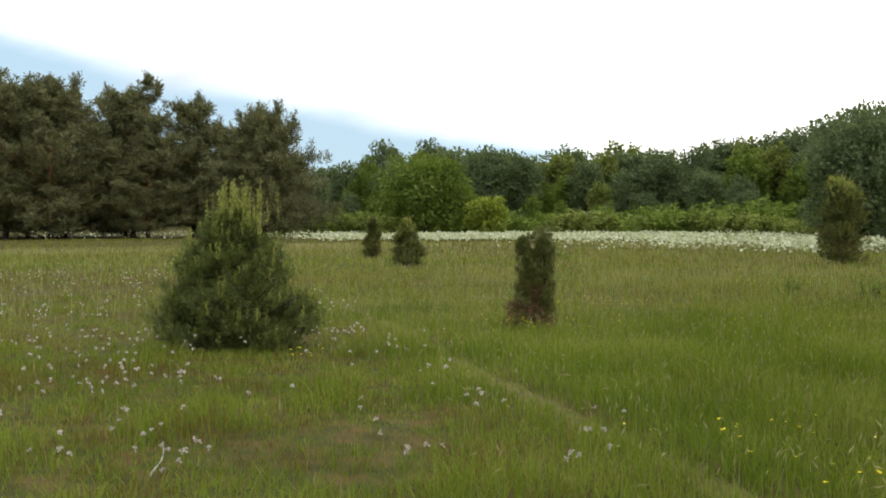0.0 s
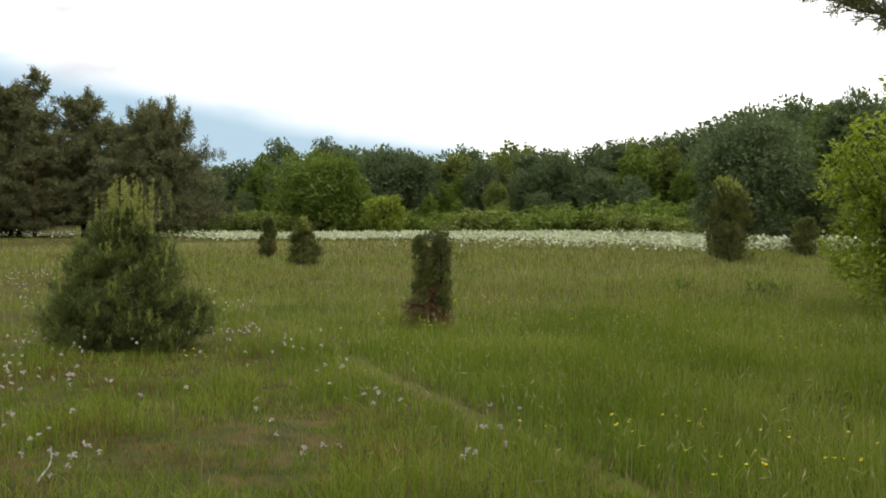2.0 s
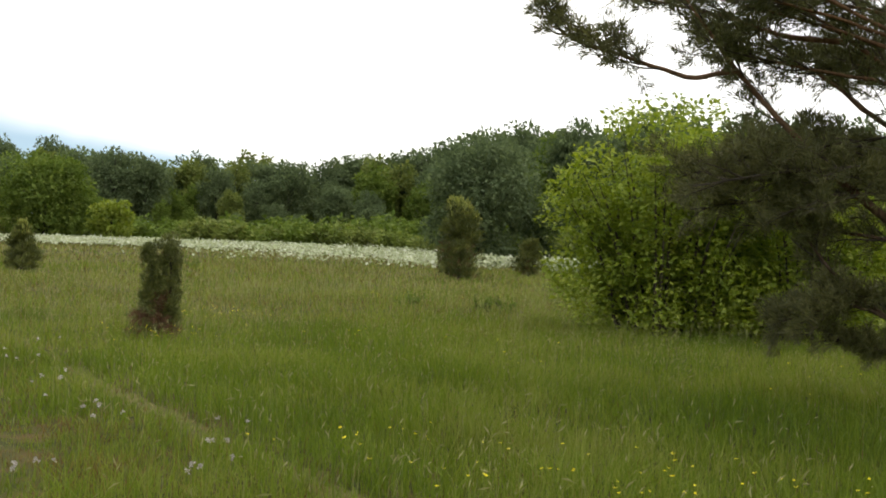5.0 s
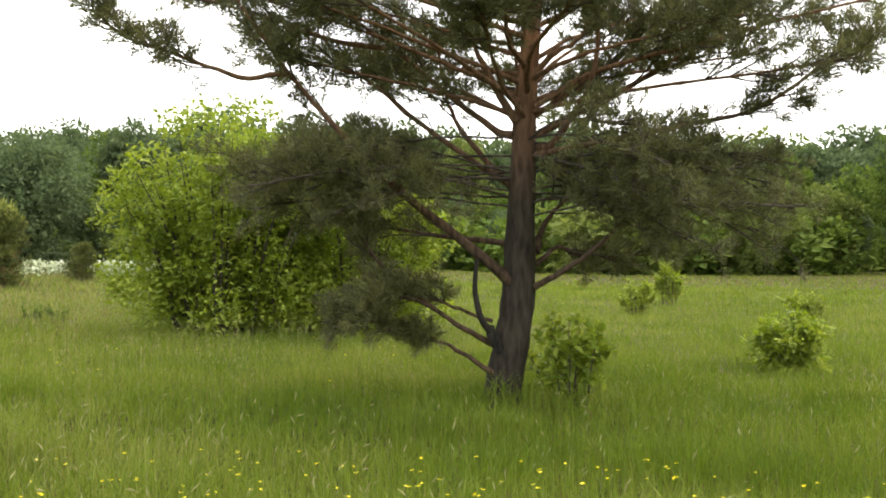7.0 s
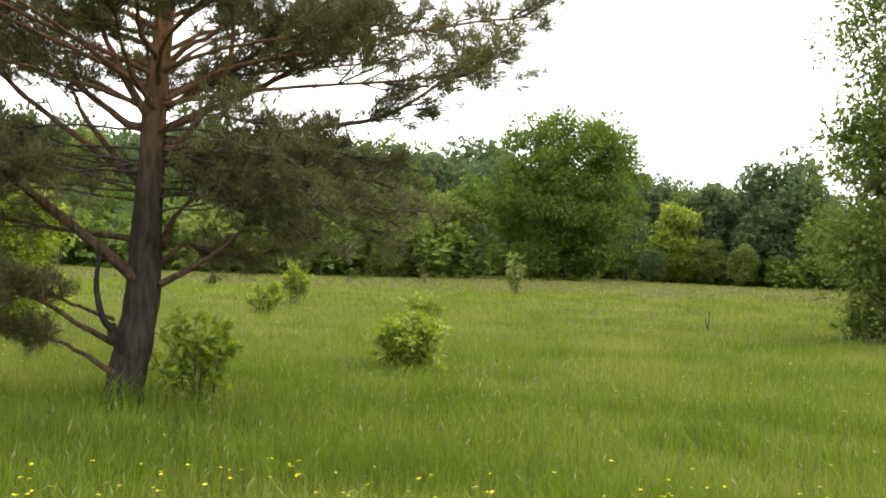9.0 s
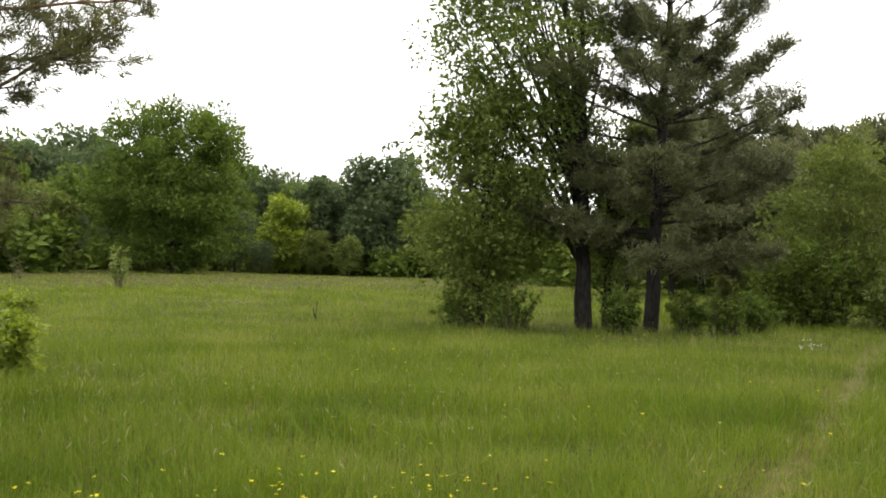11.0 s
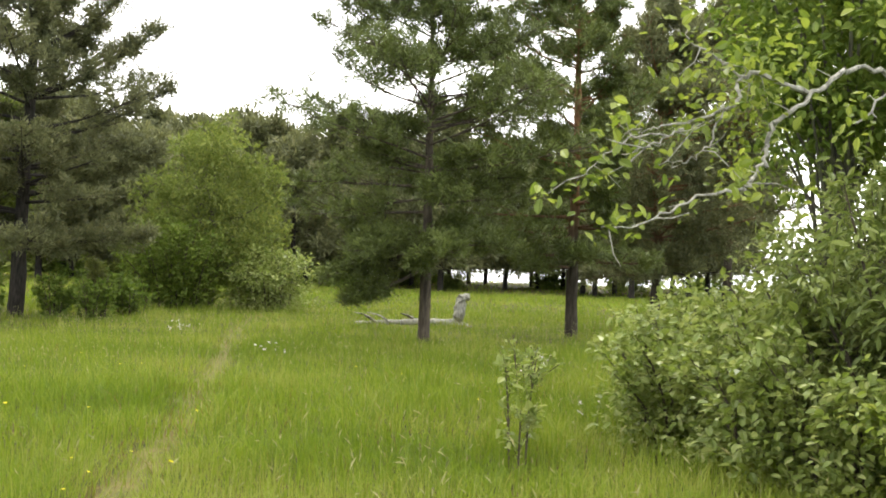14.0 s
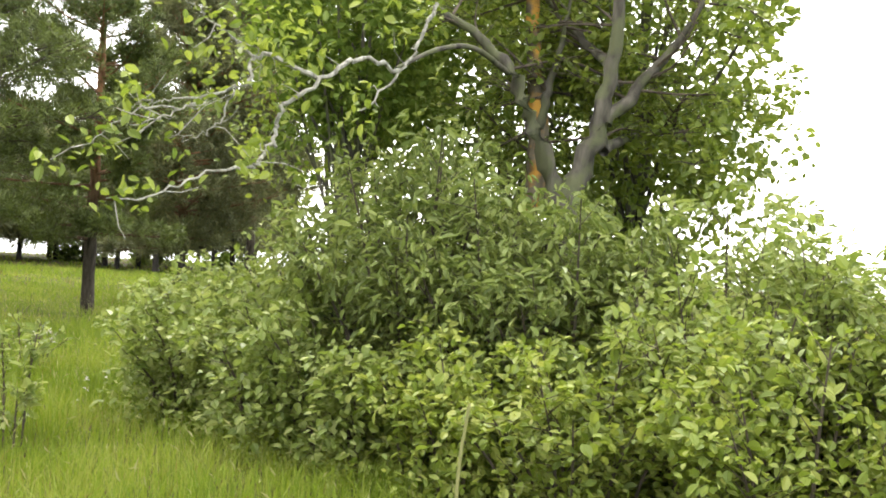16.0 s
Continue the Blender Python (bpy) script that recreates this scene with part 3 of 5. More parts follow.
    part("crown", tufts(Geo(), P, D, tuft, rng, count, width), needle or M_NEEDLE, top)
    if candles:
        pick = P[np.argsort(-(P[:, 2] + rng.normal(0, h * 0.22, len(P))))[:candles]]
        g = Geo()
        for q in pick:
            L = rng.uniform(0.08, 0.2) * (0.6 + 0.9 * q[2] / h) * tuft / 0.15
            tufts(g, np.array([q + [0, 0, L * f] for f in (0, 0.25, 0.5, 0.75)]), np.array([[rng.normal(0, 0.12), rng.normal(0, 0.12), 1.0]] * 4), 0.4 * tuft, rng, 6, 0.06 * tuft, 0.35, 0.6)
        part("young_shoots", g, M_CANDLE, top, "pale upright new shoots")
    return top


def broadleaf(name, where, h, rx, seed, label, mat, z0=0.12, clumps=40, per=120, leaf=0.35, bark=None, trunk_r=0.18, ry=None, clump_r=0.3,
              up=0.6, slim=0.6, limbs=14, skew=(0, 0), fine=False, group="", category="tree", peak=0.55, hang=0.0, stems=1, shift=(0, 0), lone=True):
    """A tree or tall shrub: trunk or stems, limbs and a crown of many leaf clumps with gaps between."""
    rng = np.random.default_rng(seed)
    ry = ry or rx
    top = thing(name, at(*where), label, category, group)
    zc = h * (z0 + (1 - z0) * (1 - peak * 0.9))
    C = []
    while len(C) < clumps:
        d = unit(rng.normal(0, 1, 3)) * rng.uniform(0.25, 1) ** 0.5
        z = zc + d[2] * ((h - zc) if d[2] > 0 else (zc - h * z0)) * 0.93
        C.append((d[0] * rx * 0.86 + skew[0] * z / h + shift[0], d[1] * ry * 0.86 + skew[1] * z / h + shift[1], z))
    C = np.array(C)
    g, wood = Geo(), Geo()
    for s in range(stems):
        b = rng.normal(0, 0.12 * rx, 2) * (stems > 1)
        e = rng.normal(0, 0.25 * rx, 2) * (stems > 1)
        tp = curve([(b[0], b[1], -0.1), (b[0] + e[0] * 0.3 + skew[0] * 0.3, b[1] + e[1] * 0.3 + skew[1] * 0.3, h * 0.4), (skew[0] * 0.8 + e[0], skew[1] * 0.8 + e[1], h * 0.85)], 12)
        tube(g, tp, trunk_r / stems ** 0.5, trunk_r * 0.12, 8, 0.06, rng)
    part("trunk", g, bark or M_DARK_BARK, top, "", True)
    for c in C[:limbs]:
        s = tp[min(int(len(tp) * rng.uniform(0.25, 0.7)), len(tp) - 1)]
        if s[2] > c[2]:
            s = tp[max(1, int(len(tp) * 0.2))]
        own = Geo() if lone else wood
        tube(own, curve([s, (s + c) / 2 + [0, 0, 0.1 * h * rng.uniform(-0.4, 0.6)], c], 7), trunk_r * 0.3, 0.012, 5)
        if lone:
            part("limb", own, bark or M_DARK_BARK, top)
    if not lone:
        part("branchwork", wood, bark or M_DARK_BARK, top)
    lg = Geo()
    size = clump_r * rx * rng.uniform(0.6, 1.35, clumps)
    for c, s in zip(C, size):
        p, d = in_blob(rng, per, c, (s, s, s * 0.72), 0.45)
        p[:, 2] = np.maximum(p[:, 2] - hang * rng.uniform(0, 1, per) ** 2, 0.05)
        leaves(lg, p, leaf, rng, up, slim, d * 0.8, fine)
    part("crown", lg, mat, top)
    return top


def shrub(name, where, h, r, seed, label, mat, n=1200, leaf=0.08, stems=14, fine=True, group="", category="shrub", slim=0.55, ry=None, spray=8, bark=None, turn=0.0, lone=True, first=0.22, blob=0.0, mass=0, droop=0.0):
    """Many stems rise and arch from the ground; each carries sprays of leaves."""
    rng = np.random.default_rng(seed)
    ry = ry or r
    top = thing(name, at(*where), label, category, group)
    ct, st = math.cos(turn), math.sin(turn)
    wood, P, D = Geo(), [], []
    per = max(2, n // (stems * spray))
    for k in range(stems):
        a, q = rng.uniform(0, 2 * np.pi), rng.uniform(0.15, 1) ** 0.6
        e = np.array([np.cos(a) * r * q, np.sin(a) * ry * q])
        e = np.array([e[0] * ct - e[1] * st, e[0] * st + e[1] * ct])
        hh = h * rng.uniform(0.72, 1.05 if not blob else 0.93) * (1 - 0.42 * q ** 2)
        b = e * rng.uniform(0.25, 0.6)
        path = curve([(b[0], b[1], -0.05), (b[0] + (e[0] - b[0]) * 0.35, b[1] + (e[1] - b[1]) * 0.35, hh * 0.55), (e[0], e[1], hh)], 10)
        own = Geo() if lone else wood
        tube(own, path, 0.004 + 0.008 * h, 0.003, 5)
        p, d = twigs(path, hh, rng, wood, spray, min(0.42, 0.75 / hh), per, 0.10, first, 0.4, 3, 0.004)
        P.append(p)
        D.append(d)
        if lone:
            part("stem", own, bark or M_TWIG, top)
        for f in (0.12, 0.35, 0.6, 0.8, 1.0) if blob else ():
            c = path[int(f * 9)] + rng.normal(0, blob * 0.5, 3)
            q, w = in_blob(rng, mass, c, (blob, blob, blob * 0.7), 0.5)
            P.append(q)
            D.append(w * [1, 1, 0.6] + [0, 0, 0.1])
        if blob:
            q, w = in_blob(rng, mass, (e[0] * 0.95, e[1] * 0.95, h * rng.uniform(0.04, 0.30)), (blob * 1.2, blob * 1.2, blob), 0.4)
            P.append(q)
            D.append(w * [1, 1, 0.6] + [0, 0, 0.1])
    part("twig_spray" if lone else "stemwork", wood, bark or M_TWIG, top)
    P, D = np.concatenate(P), np.concatenate(D)
    k = P[:, 2] < h * (0.95 - (0.33 * (P[:, 0] ** 2 + P[:, 1] ** 2) / (r * ry) if blob else 0))
    P, D = P[k], D[k]
    P[:, 2] = np.maximum(P[:, 2], 0.06)
    part("foliage", leaves(Geo(), P, leaf, rng, 0.7, slim, D * [1, 1, 0.3] - [0, 0, droop], fine), mat, top)
    return top


def juniper(name, where, h, r, seed, label, n=1500, blobs=9, tuft=0.09, width=0.012, mat=None, category="juniper", brown=0.0, group="", taper=0.5, tips=0):
    """A dense upright bush of short needles, with a ragged outline."""
    rng = np.random.default_rng(seed)
    top = thing(name, at(*where), label, category, group)
    g = Geo()
    tube(g, curve([(0, 0, -0.05), (0.02 * r, 0, h * 0.5), (0, 0.02 * r, h * 0.9)], 8), 0.05 * h ** 0.5, 0.01, 6)
    for k in range(10):
        a, z = rng.uniform(0, 6.28), h * rng.uniform(0.1, 0.7)
        tube(g, curve([(0, 0, z), (np.cos(a) * r * 0.4, np.sin(a) * r * 0.4, z + 0.1 * h), (np.cos(a) * r * 0.7, np.sin(a) * r * 0.7, z + 0.22 * h)], 5), 0.012, 0.004, 4)
    part("stem", g, M_TWIG, top)
    P, D = [], []
    for k in range(blobs * 4):
        t = (k + rng.uniform(0, 1)) / (blobs * 4)
        rr = r * (1 - t ** 2.2 * taper)
        a = rng.uniform(0, 6.28)
        q = rng.uniform(0.2, 0.62)
        c = (np.cos(a) * rr * q, np.sin(a) * rr * q, h * (0.06 + 0.86 * t))
        p, d = in_blob(rng, n // (blobs * 4), c, (rr * 0.45, rr * 0.45, h * 0.10), 0.3)
        P.append(p)
        D.append(d * [1, 1, 0.4] + [0, 0, 0.8])
    P, D = np.concatenate(P), np.concatenate(D)
    P[:, 2] = np.maximum(P[:, 2], 0.04)
    if tips:
        q = P[np.argsort(-(P[:, 2] + rng.normal(0, h * 0.16, len(P))))[:tips]]
        part("new_growth", tufts(Geo(), q, np.tile([[0, 0, 1.0]], (tips, 1)) + rng.normal(0, 0.15, (tips, 3)), tuft * 1.4, rng, 6, width * 0.8, 0.3, 0.6), M_CANDLE, top, "pale new shoots")
    low = (P[:, 2] < h * 0.45) & (rng.uniform(0, 1, len(P)) < brown)
    part("foliage", tufts(Geo(), P[~low], D[~low], tuft, rng, 8, width, 0.6), mat or M_JUNIPER, top)
    if low.any():
        part("withered_foliage", tufts(Geo(), P[low], D[low], tuft, rng, 8, width, 0.7), M_BROWN, top, "withered brown needles")
    return top


# ----- the near meadow: young pine, junipers, seedlings -----
def young_pine(where, h, r):
    """A bushy young pine, clothed to the ground, with a crest of upright new shoots."""
    rng = np.random.default_rng(31)
    top = thing("young_pine", at(*where), "bushy young pine with pale upright new shoots in short turf", "young pine")
    g = Geo()
    tube(g, curve([(0, 0, -0.1), (0.03, 0.02, h * 0.45), (0.05, 0, h * 0.9)], 10), 0.055, 0.012, 8, 0.05, rng)
    part("trunk", g, M_DARK_BARK, top, "", True)
    P, D, tips = [], [], []
    for k in range(112):
        t = max(0.0, (k - 17 + rng.uniform(0, 1)) / 95)
        a = rng.uniform(0, 6.28)
        L = r * (1 - t) ** 0.62 * (0.82 + 0.18 * min(1, t * 8)) * rng.uniform(0.72, 1.1) + 0.05
        z = h * (0.01 + 0.80 * t ** 1.15)
        out = np.array([np.cos(a), np.sin(a), 0])
        e = out * L + [0.04, 0, z + L * rng.uniform(0.12, 0.42)]
        path = curve([(0, 0, z * 0.9), out * L * 0.55 + [0, 0, z + 0.02], e], 8)
        g = Geo()
        tube(g, path, 0.014, 0.004, 4)
        p, d = twigs(path, L + 0.15, rng, g, 11, 0.45, 6, 0.16, 0.30, 0.15, 3, 0.004)
        part("branch", g, M_TWIG, top)
        P.append(p)
        D.append(d + [0, 0, 0.5])
        tips += [e, *p[rng.integers(0, len(p), 2)]]
    P, D = np.concatenate(P), np.concatenate(D)
    P[:, 2] = np.maximum(P[:, 2], 0.05)
    part("needles", tufts(Geo(), P, D, 0.085, rng, 10, 0.009, 0.75), M_NEEDLE, top)
    tips = np.array(tips)
    crest = np.stack([rng.normal(0.05, 0.17 * r, 64), rng.normal(0, 0.17 * r, 64), h * rng.uniform(0.70, 0.93, 64)], 1)
    g = Geo()
    for q in np.concatenate([tips[rng.uniform(0, 1, len(tips)) < 0.75 + 0.5 * tips[:, 2] / h], crest]):
        L = rng.uniform(0.08, 0.17) + 0.36 * max(0, q[2] / h - 0.50) * rng.uniform(0.3, 1.5)
        tufts(g, q + np.linspace(0, 1, 5)[:, None] * [[0, 0, L]], np.tile(unit(np.array([[rng.normal(0, 0.12), rng.normal(0, 0.12), 1.0]])), (5, 1)), 0.05, rng, 7, 0.010, 0.35, 0.6)
    part("new_growth", g, M_CANDLE, top, "pale upright new shoots")
    return top


young_pine((-2.68, 14.35), 1.98, 1.08)


def twin_juniper(where):
    """Two clipped-looking columns on a wider, half withered foot."""
    rng = np.random.default_rng(77)
    top = thing("juniper_column", at(*where), "dark twin-stemmed juniper column with a withered brown foot", "juniper")
    g = Geo()
    for sx, hh in ((-0.14, 1.36), (0.12, 1.52)):
        tube(g, curve([(sx * 0.7, 0, -0.05), (sx * 1.1, 0.02, hh * 0.5), (sx, 0, hh * 0.80)], 9), 0.028, 0.012, 7, 0.1, rng)
    part("stem", g, M_DARK_BARK, top)
    P, D, B, BD = [], [], [], []
    for sx, hh, rr in ((-0.15, 1.42, 0.100), (0.13, 1.53, 0.118)):
        for k in range(34):
            z = hh * (0.12 + 0.86 * k / 34)
            a = rng.uniform(0, 6.28)
            s = rng.uniform(0.45, 1.25)
            p, d = in_blob(rng, 48, (sx + np.cos(a) * rr * 0.75, np.sin(a) * rr * 0.75, z), (rr * 0.62 * s, rr * 0.62 * s, 0.05 + 0.03 * s), 0.4)
            P.append(p)
            D.append(d + [0, 0, 0.5])
    for k in range(46):
        a, q = rng.uniform(0, 6.28), rng.uniform(0.1, 1)
        z = rng.uniform(0.05, 0.62)
        rr = 0.47 * (1 - z * 1.05)
        p, d = in_blob(rng, 40, (np.cos(a) * rr * q - 0.06, np.sin(a) * rr * q, z), (0.11, 0.11, 0.09), 0.3)
        (B if rng.uniform() < 0.62 else P).append(p)
        (BD if B and B[-1] is p else D).append(d + [0, 0, 0.4])
    part("foliage", tufts(Geo(), np.concatenate(P), np.concatenate(D), 0.05, rng, 8, 0.008, 0.7), M_JUNIPER, top)
    part("withered_foliage", tufts(Geo(), np.concatenate(B), np.concatenate(BD), 0.06, rng, 8, 0.008, 0.7), M_BROWN, top, "withered brown needles")
    return top


twin_juniper((1.36, 16.6))
juniper("juniper", (-3.1, 50.0), 1.8, 0.5, 5, "small dark conical juniper in the meadow", 700, 6, 0.16, 0.03, None, "juniper", 0.15, "junipers", 0.85)
juniper("juniper", (-1.3, 41.2), 1.62, 0.72, 6, "small bushy green young pine in the meadow", 800, 6, 0.16, 0.028, M_JUNIPER, "young pine", 0.0, "junipers", 0.8, 70)
juniper("juniper", (15.1, 42.7), 3.15, 1.05, 7, "tall rounded columnar juniper with pale shoot tips", 2200, 12, 0.18, 0.03, None, "juniper", 0.1, "junipers", 0.45, 260)
juniper("juniper", (20.3, 47.9), 1.7, 0.85, 8, "low dark rounded juniper bush in the meadow", 900, 6, 0.17, 0.03, None, "juniper", 0.1, "junipers", 0.6)

# ----- the hazel thicket beside the big pine -----
shrub("hazel_thicket", (10.1, 17.8), 4.8, 1.85, 12, "large lime-green leafy hazel thicket with many stems", M_LEAF_HAZEL, 6500, 0.09, 50, False, "", "thicket", 0.66, 1.9, 10, first=0.1, blob=0.40, mass=125)
shrub("hazel_thicket", (12.3, 16.9), 3.9, 1.8, 13, "lime-green hazel thicket with dark thin stems", M_LEAF_HAZEL, 4400, 0.09, 34, False, "", "thicket", 0.66, 1.5, 10, first=0.1, blob=0.38, mass=115)


# ----- the big pine -----
def big_pine():
    rng = np.random.default_rng(41)
    top = thing("old_pine", at(7.8, 8.12), "broad old pine with spreading orange-brown limbs and sparse crown", "pine tree")
    ux, vx = np.array([0.72, -0.69, 0]), np.array([0.69, 0.72, 0])
    P, D = [], []

    def pt(u, v, z):
        return ux * u + vx * v + np.array([0, 0, z])

    g = Geo()
    tp = curve([pt(-0.06, 0, -0.15), pt(0.03, 0, 0.4), pt(0.12, 0, 1.0), pt(0.15, 0, 1.7), pt(0.17, 0.02, 2.4), pt(0.20, 0.03, 3.2), pt(0.26, 0.0, 4.3), pt(0.2, 0.1, 6.4), pt(0.1, 0.0, 8.6)], 40)
    tube(g, tp, 0.195, 0.03, 18, 0.05, rng, 1.3)
    part("trunk", g, M_PINE_BARK, top, "grey furrowed bark turning orange above", True)
    g = Geo()
    for a in (0.4, 2.0, 3.3, 4.9):
        e = pt(-0.06 + math.cos(a) * 0.30, math.sin(a) * 0.30, -0.08)
        tube(g, curve([pt(-0.02, 0, 0.35), (pt(-0.05, 0, 0.1) + e) / 2, e], 7), 0.11, 0.04, 8, 0.06, rng)
    part("root_flare", g, M_PINE_BARK, top, "", True)

    def spray(path, wood, n, length, first, droop, fan, per, lift=0.25):
        """Side branches on a limb, twigs on them, and needle brushes about the twig ends."""
        m = len(path)
        d = unit(np.gradient(path, axis=0))
        for k in range(n):
            s = first + (1 - first) * (k + rng.uniform(0.1, 0.9)) / n
            i = min(int(s * (m - 1)), m - 1)
            side = unit(np.cross(d[i], [0, 0, 1.0])) * rng.choice([-1, 1])
            way = unit(d[i] * rng.uniform(0.5, 1.1) + side * rng.uniform(0.25, 1.0) + np.array([0, 0, rng.uniform(-0.25, 0.5)]))
            L = length * rng.uniform(0.5, 1.2) * (1.15 - 0.45 * s)
            q = path[i]
            sub = curve([q, q + way * L * 0.5 + rng.normal(0, 0.05 * L, 3), q + way * L + np.array([0, 0, -droop * L + lift * L * 0.3])], 9)
            tube(wood, sub, 0.010, 0.004, 4)
            for j in range(fan):
                b = sub[2 + int(rng.integers(0, 7))] if j else sub[-1]
                w = unit(way * 0.7 + rng.normal(0, 0.62, 3) + [0, 0, lift])
                l = rng.uniform(0.10, 0.30) * (0.6 + 0.5 * L)
                tip = b + w * l
                tube(wood, [b, b + w * l * 0.5 + rng.normal(0, 0.015, 3), tip], 0.004, 0.002, 3)
                c = tip - w * (rng.uniform(0, 1, per) ** 1.3 * min(l, 0.16))[:, None] + rng.normal(0, 0.016, (per, 3))
                P.append(c)
                D.append(unit(w * 0.9 + rng.normal(0, 0.35, (per, 3)) + [0, 0, 0.25]))

    def bough(r0, *pts, n=9, length=0.75, first=0.35, droop=0.0, fan=8, per=7, lift=0.25, mat=M_PINE_LIMB):
        path = curve([pt(*q) for q in pts], 20)
        path[2:] += np.cumsum(rng.normal(0, 0.006, (18, 3)), 0)
        limb = Geo()
        tube(limb, path, r0 * 1.08, 0.009, 9, 0.05, rng, 0.85)
        limb = part("limb", limb, mat, top, "", True)
        wood = Geo()
        spray(path, wood, n, length, first, droop, fan, per, lift)
        part("twig_spray", wood, M_TWIG, limb)

    # the limbs to one side, from the long rising bough upwards
    bough(0.060, (0.08, -0.05, 1.23), (-0.19, -0.22, 1.51), (-0.86, -0.39, 2.04), (-1.54, -0.56, 2.69), (-2.13, -0.73, 3.37), (-2.50, -0.90, 3.95), n=10, first=0.62)
    bough(0.028, (-2.05, -0.75, 3.23), (-2.49, -0.86, 3.20), (-2.95, -1.00, 3.35), (-3.39, -1.19, 3.48), (-3.70, -1.30, 3.65), n=12, length=0.6, lift=0.4)
    bough(0.034, (0.07, 0.10, 1.64), (-0.52, 0.25, 1.72), (-1.09, 0.40, 1.79), (-1.99, 0.70, 1.93), n=10)
    bough(0.046, (0.07, 0.00, 2.72), (-0.13, 0.07, 2.79), (-0.64, 0.15, 3.17), (-1.20, 0.22, 3.65), (-2.1, 0.30, 4.3), n=12)
    bough(0.042, (0.12, 0.10, 2.21), (-0.19, 0.20, 2.38), (-0.97, 0.30, 2.93), (-1.54, 0.40, 3.38), (-2.61, 0.50, 3.75), n=14, first=0.45)
    bough(0.042, (0.10, -0.05, 2.86), (-0.22, -0.15, 3.35), (-0.35, -0.20, 3.73), (-0.52, -0.30, 4.75), first=0.5)
    bough(0.036, (0.07, 0.20, 2.21), (-0.37, 0.47, 2.70), (-0.60, 0.73, 3.13), (-0.75, 1.00, 3.9), first=0.5)
    bough(0.026, (0.12, 0.00, 2.72), (0.14, 0.10, 3.13), (0.03, 0.20, 3.69), (-0.24, 0.40, 4.58), first=0.55)
    bough(0.030, (-1.2, 0.2, 3.62), (-1.9, 0.2, 3.72), (-2.6, 0.1, 3.95), (-3.3, 0.0, 4.1), n=12)
    # low bare limbs, needles at their ends alone
    bough(0.034, (-0.06, -0.08, 0.63), (-0.41, -0.18, 0.81), (-1.09, -0.39, 1.31), (-1.51, -0.60, 1.85), n=5, length=0.4, first=0.75)
    bough(0.028, (-0.11, -0.10, 0.37), (-0.41, -0.20, 0.55), (-0.69, -0.30, 0.67), (-1.24, -0.50, 0.80), n=8, length=0.42, first=0.62, droop=0.2)
    bough(0.020, (-0.12, -0.10, 0.88), (-0.41, -0.18, 0.98), (-0.69, -0.27, 1.09), (-1.2, -0.35, 1.22), n=9, length=0.5, first=0.5, droop=0.2)
    for v in (-0.5, 0.1):
        bough(0.018, (-0.7, -0.28, 1.02), (-1.05, v, 1.12), (-1.55, v, 0.98), n=10, length=0.45, first=0.3, droop=0.35)
    # the limbs to the other side
    bough(0.034, (0.29, -0.10, 1.22), (0.60, -0.18, 1.40), (0.94, -0.26, 1.65), (1.39, -0.42, 2.19), (1.67, -0.50, 2.44), n=7, first=0.6)
    bough(0.040, (0.31, 0.10, 1.57), (0.41, 0.23, 1.82), (0.60, 0.37, 2.02), (1.2, 0.50, 2.3), n=7, first=0.5)
    bough(0.028, (0.29, 0.10, 1.43), (0.55, 0.23, 1.61), (0.83, 0.35, 1.51), (1.45, 0.60, 1.52), n=8, length=0.5, droop=0.2)
    bough(0.036, (0.26, -0.05, 3.28), (0.52, -0.11, 3.54), (0.79, -0.17, 3.73), (1.02, -0.30, 4.41), first=0.5)
    bough(0.042, (0.32, 0.00, 2.60), (0.48, -0.10, 2.67), (0.83, -0.20, 3.31), (0.90, -0.30, 4.13), (0.94, -0.40, 4.69), first=0.5)
    bough(0.042, (0.26, 0.05, 2.72), (0.64, 0.11, 2.89), (1.51, 0.17, 3.39), (2.12, 0.24, 3.88), (2.5, 0.30, 4.4), n=14)
    bough(0.032, (0.29, 0.10, 2.95), (0.64, 0.30, 3.16), (1.02, 0.50, 3.39), (1.95, 0.90, 4.18), n=12)
    bough(0.034, (0.29, -0.05, 2.52), (1.05, -0.16, 2.69), (2.31, -0.28, 2.93), (3.03, -0.39, 3.35), (3.42, -0.50, 3.56), n=16)
    bough(0.028, (0.29, -0.05, 3.00), (0.91, -0.18, 3.35), (2.12, -0.44, 3.65), (3.2, -0.6, 3.9), (3.8, -0.70, 4.0), n=16)
    # the drooping tier of foliage round the lower crown
    for k in range(13):
        e, z0 = rng.uniform(1.2, 2.9), rng.uniform(2.0, 2.75)
        v, z1 = rng.uniform(-1.6, 1.6), rng.uniform(1.85, 2.7)
        bough(0.011, (0.1, 0, z0), (-e * 0.45, v * 0.5, z0 * 0.5 + z1 * 0.5 + 0.12), (-e, v, z1), n=9, length=0.7, first=0.4, droop=0.18, fan=8, per=6, mat=M_TWIG)
    for k in range(18):
        e, z0 = rng.uniform(0.9, 2.9), rng.uniform(1.9, 2.7)
        v, z1 = rng.uniform(-1.7, 1.7), rng.uniform(1.6, 2.7)
        bough(0.011, (0.2, 0, z0), (e * 0.45, v * 0.5, z0 * 0.5 + z1 * 0.5 + 0.12), (e, v, z1), n=9, length=0.7, first=0.4, droop=0.25, fan=7, per=5, mat=M_TWIG)
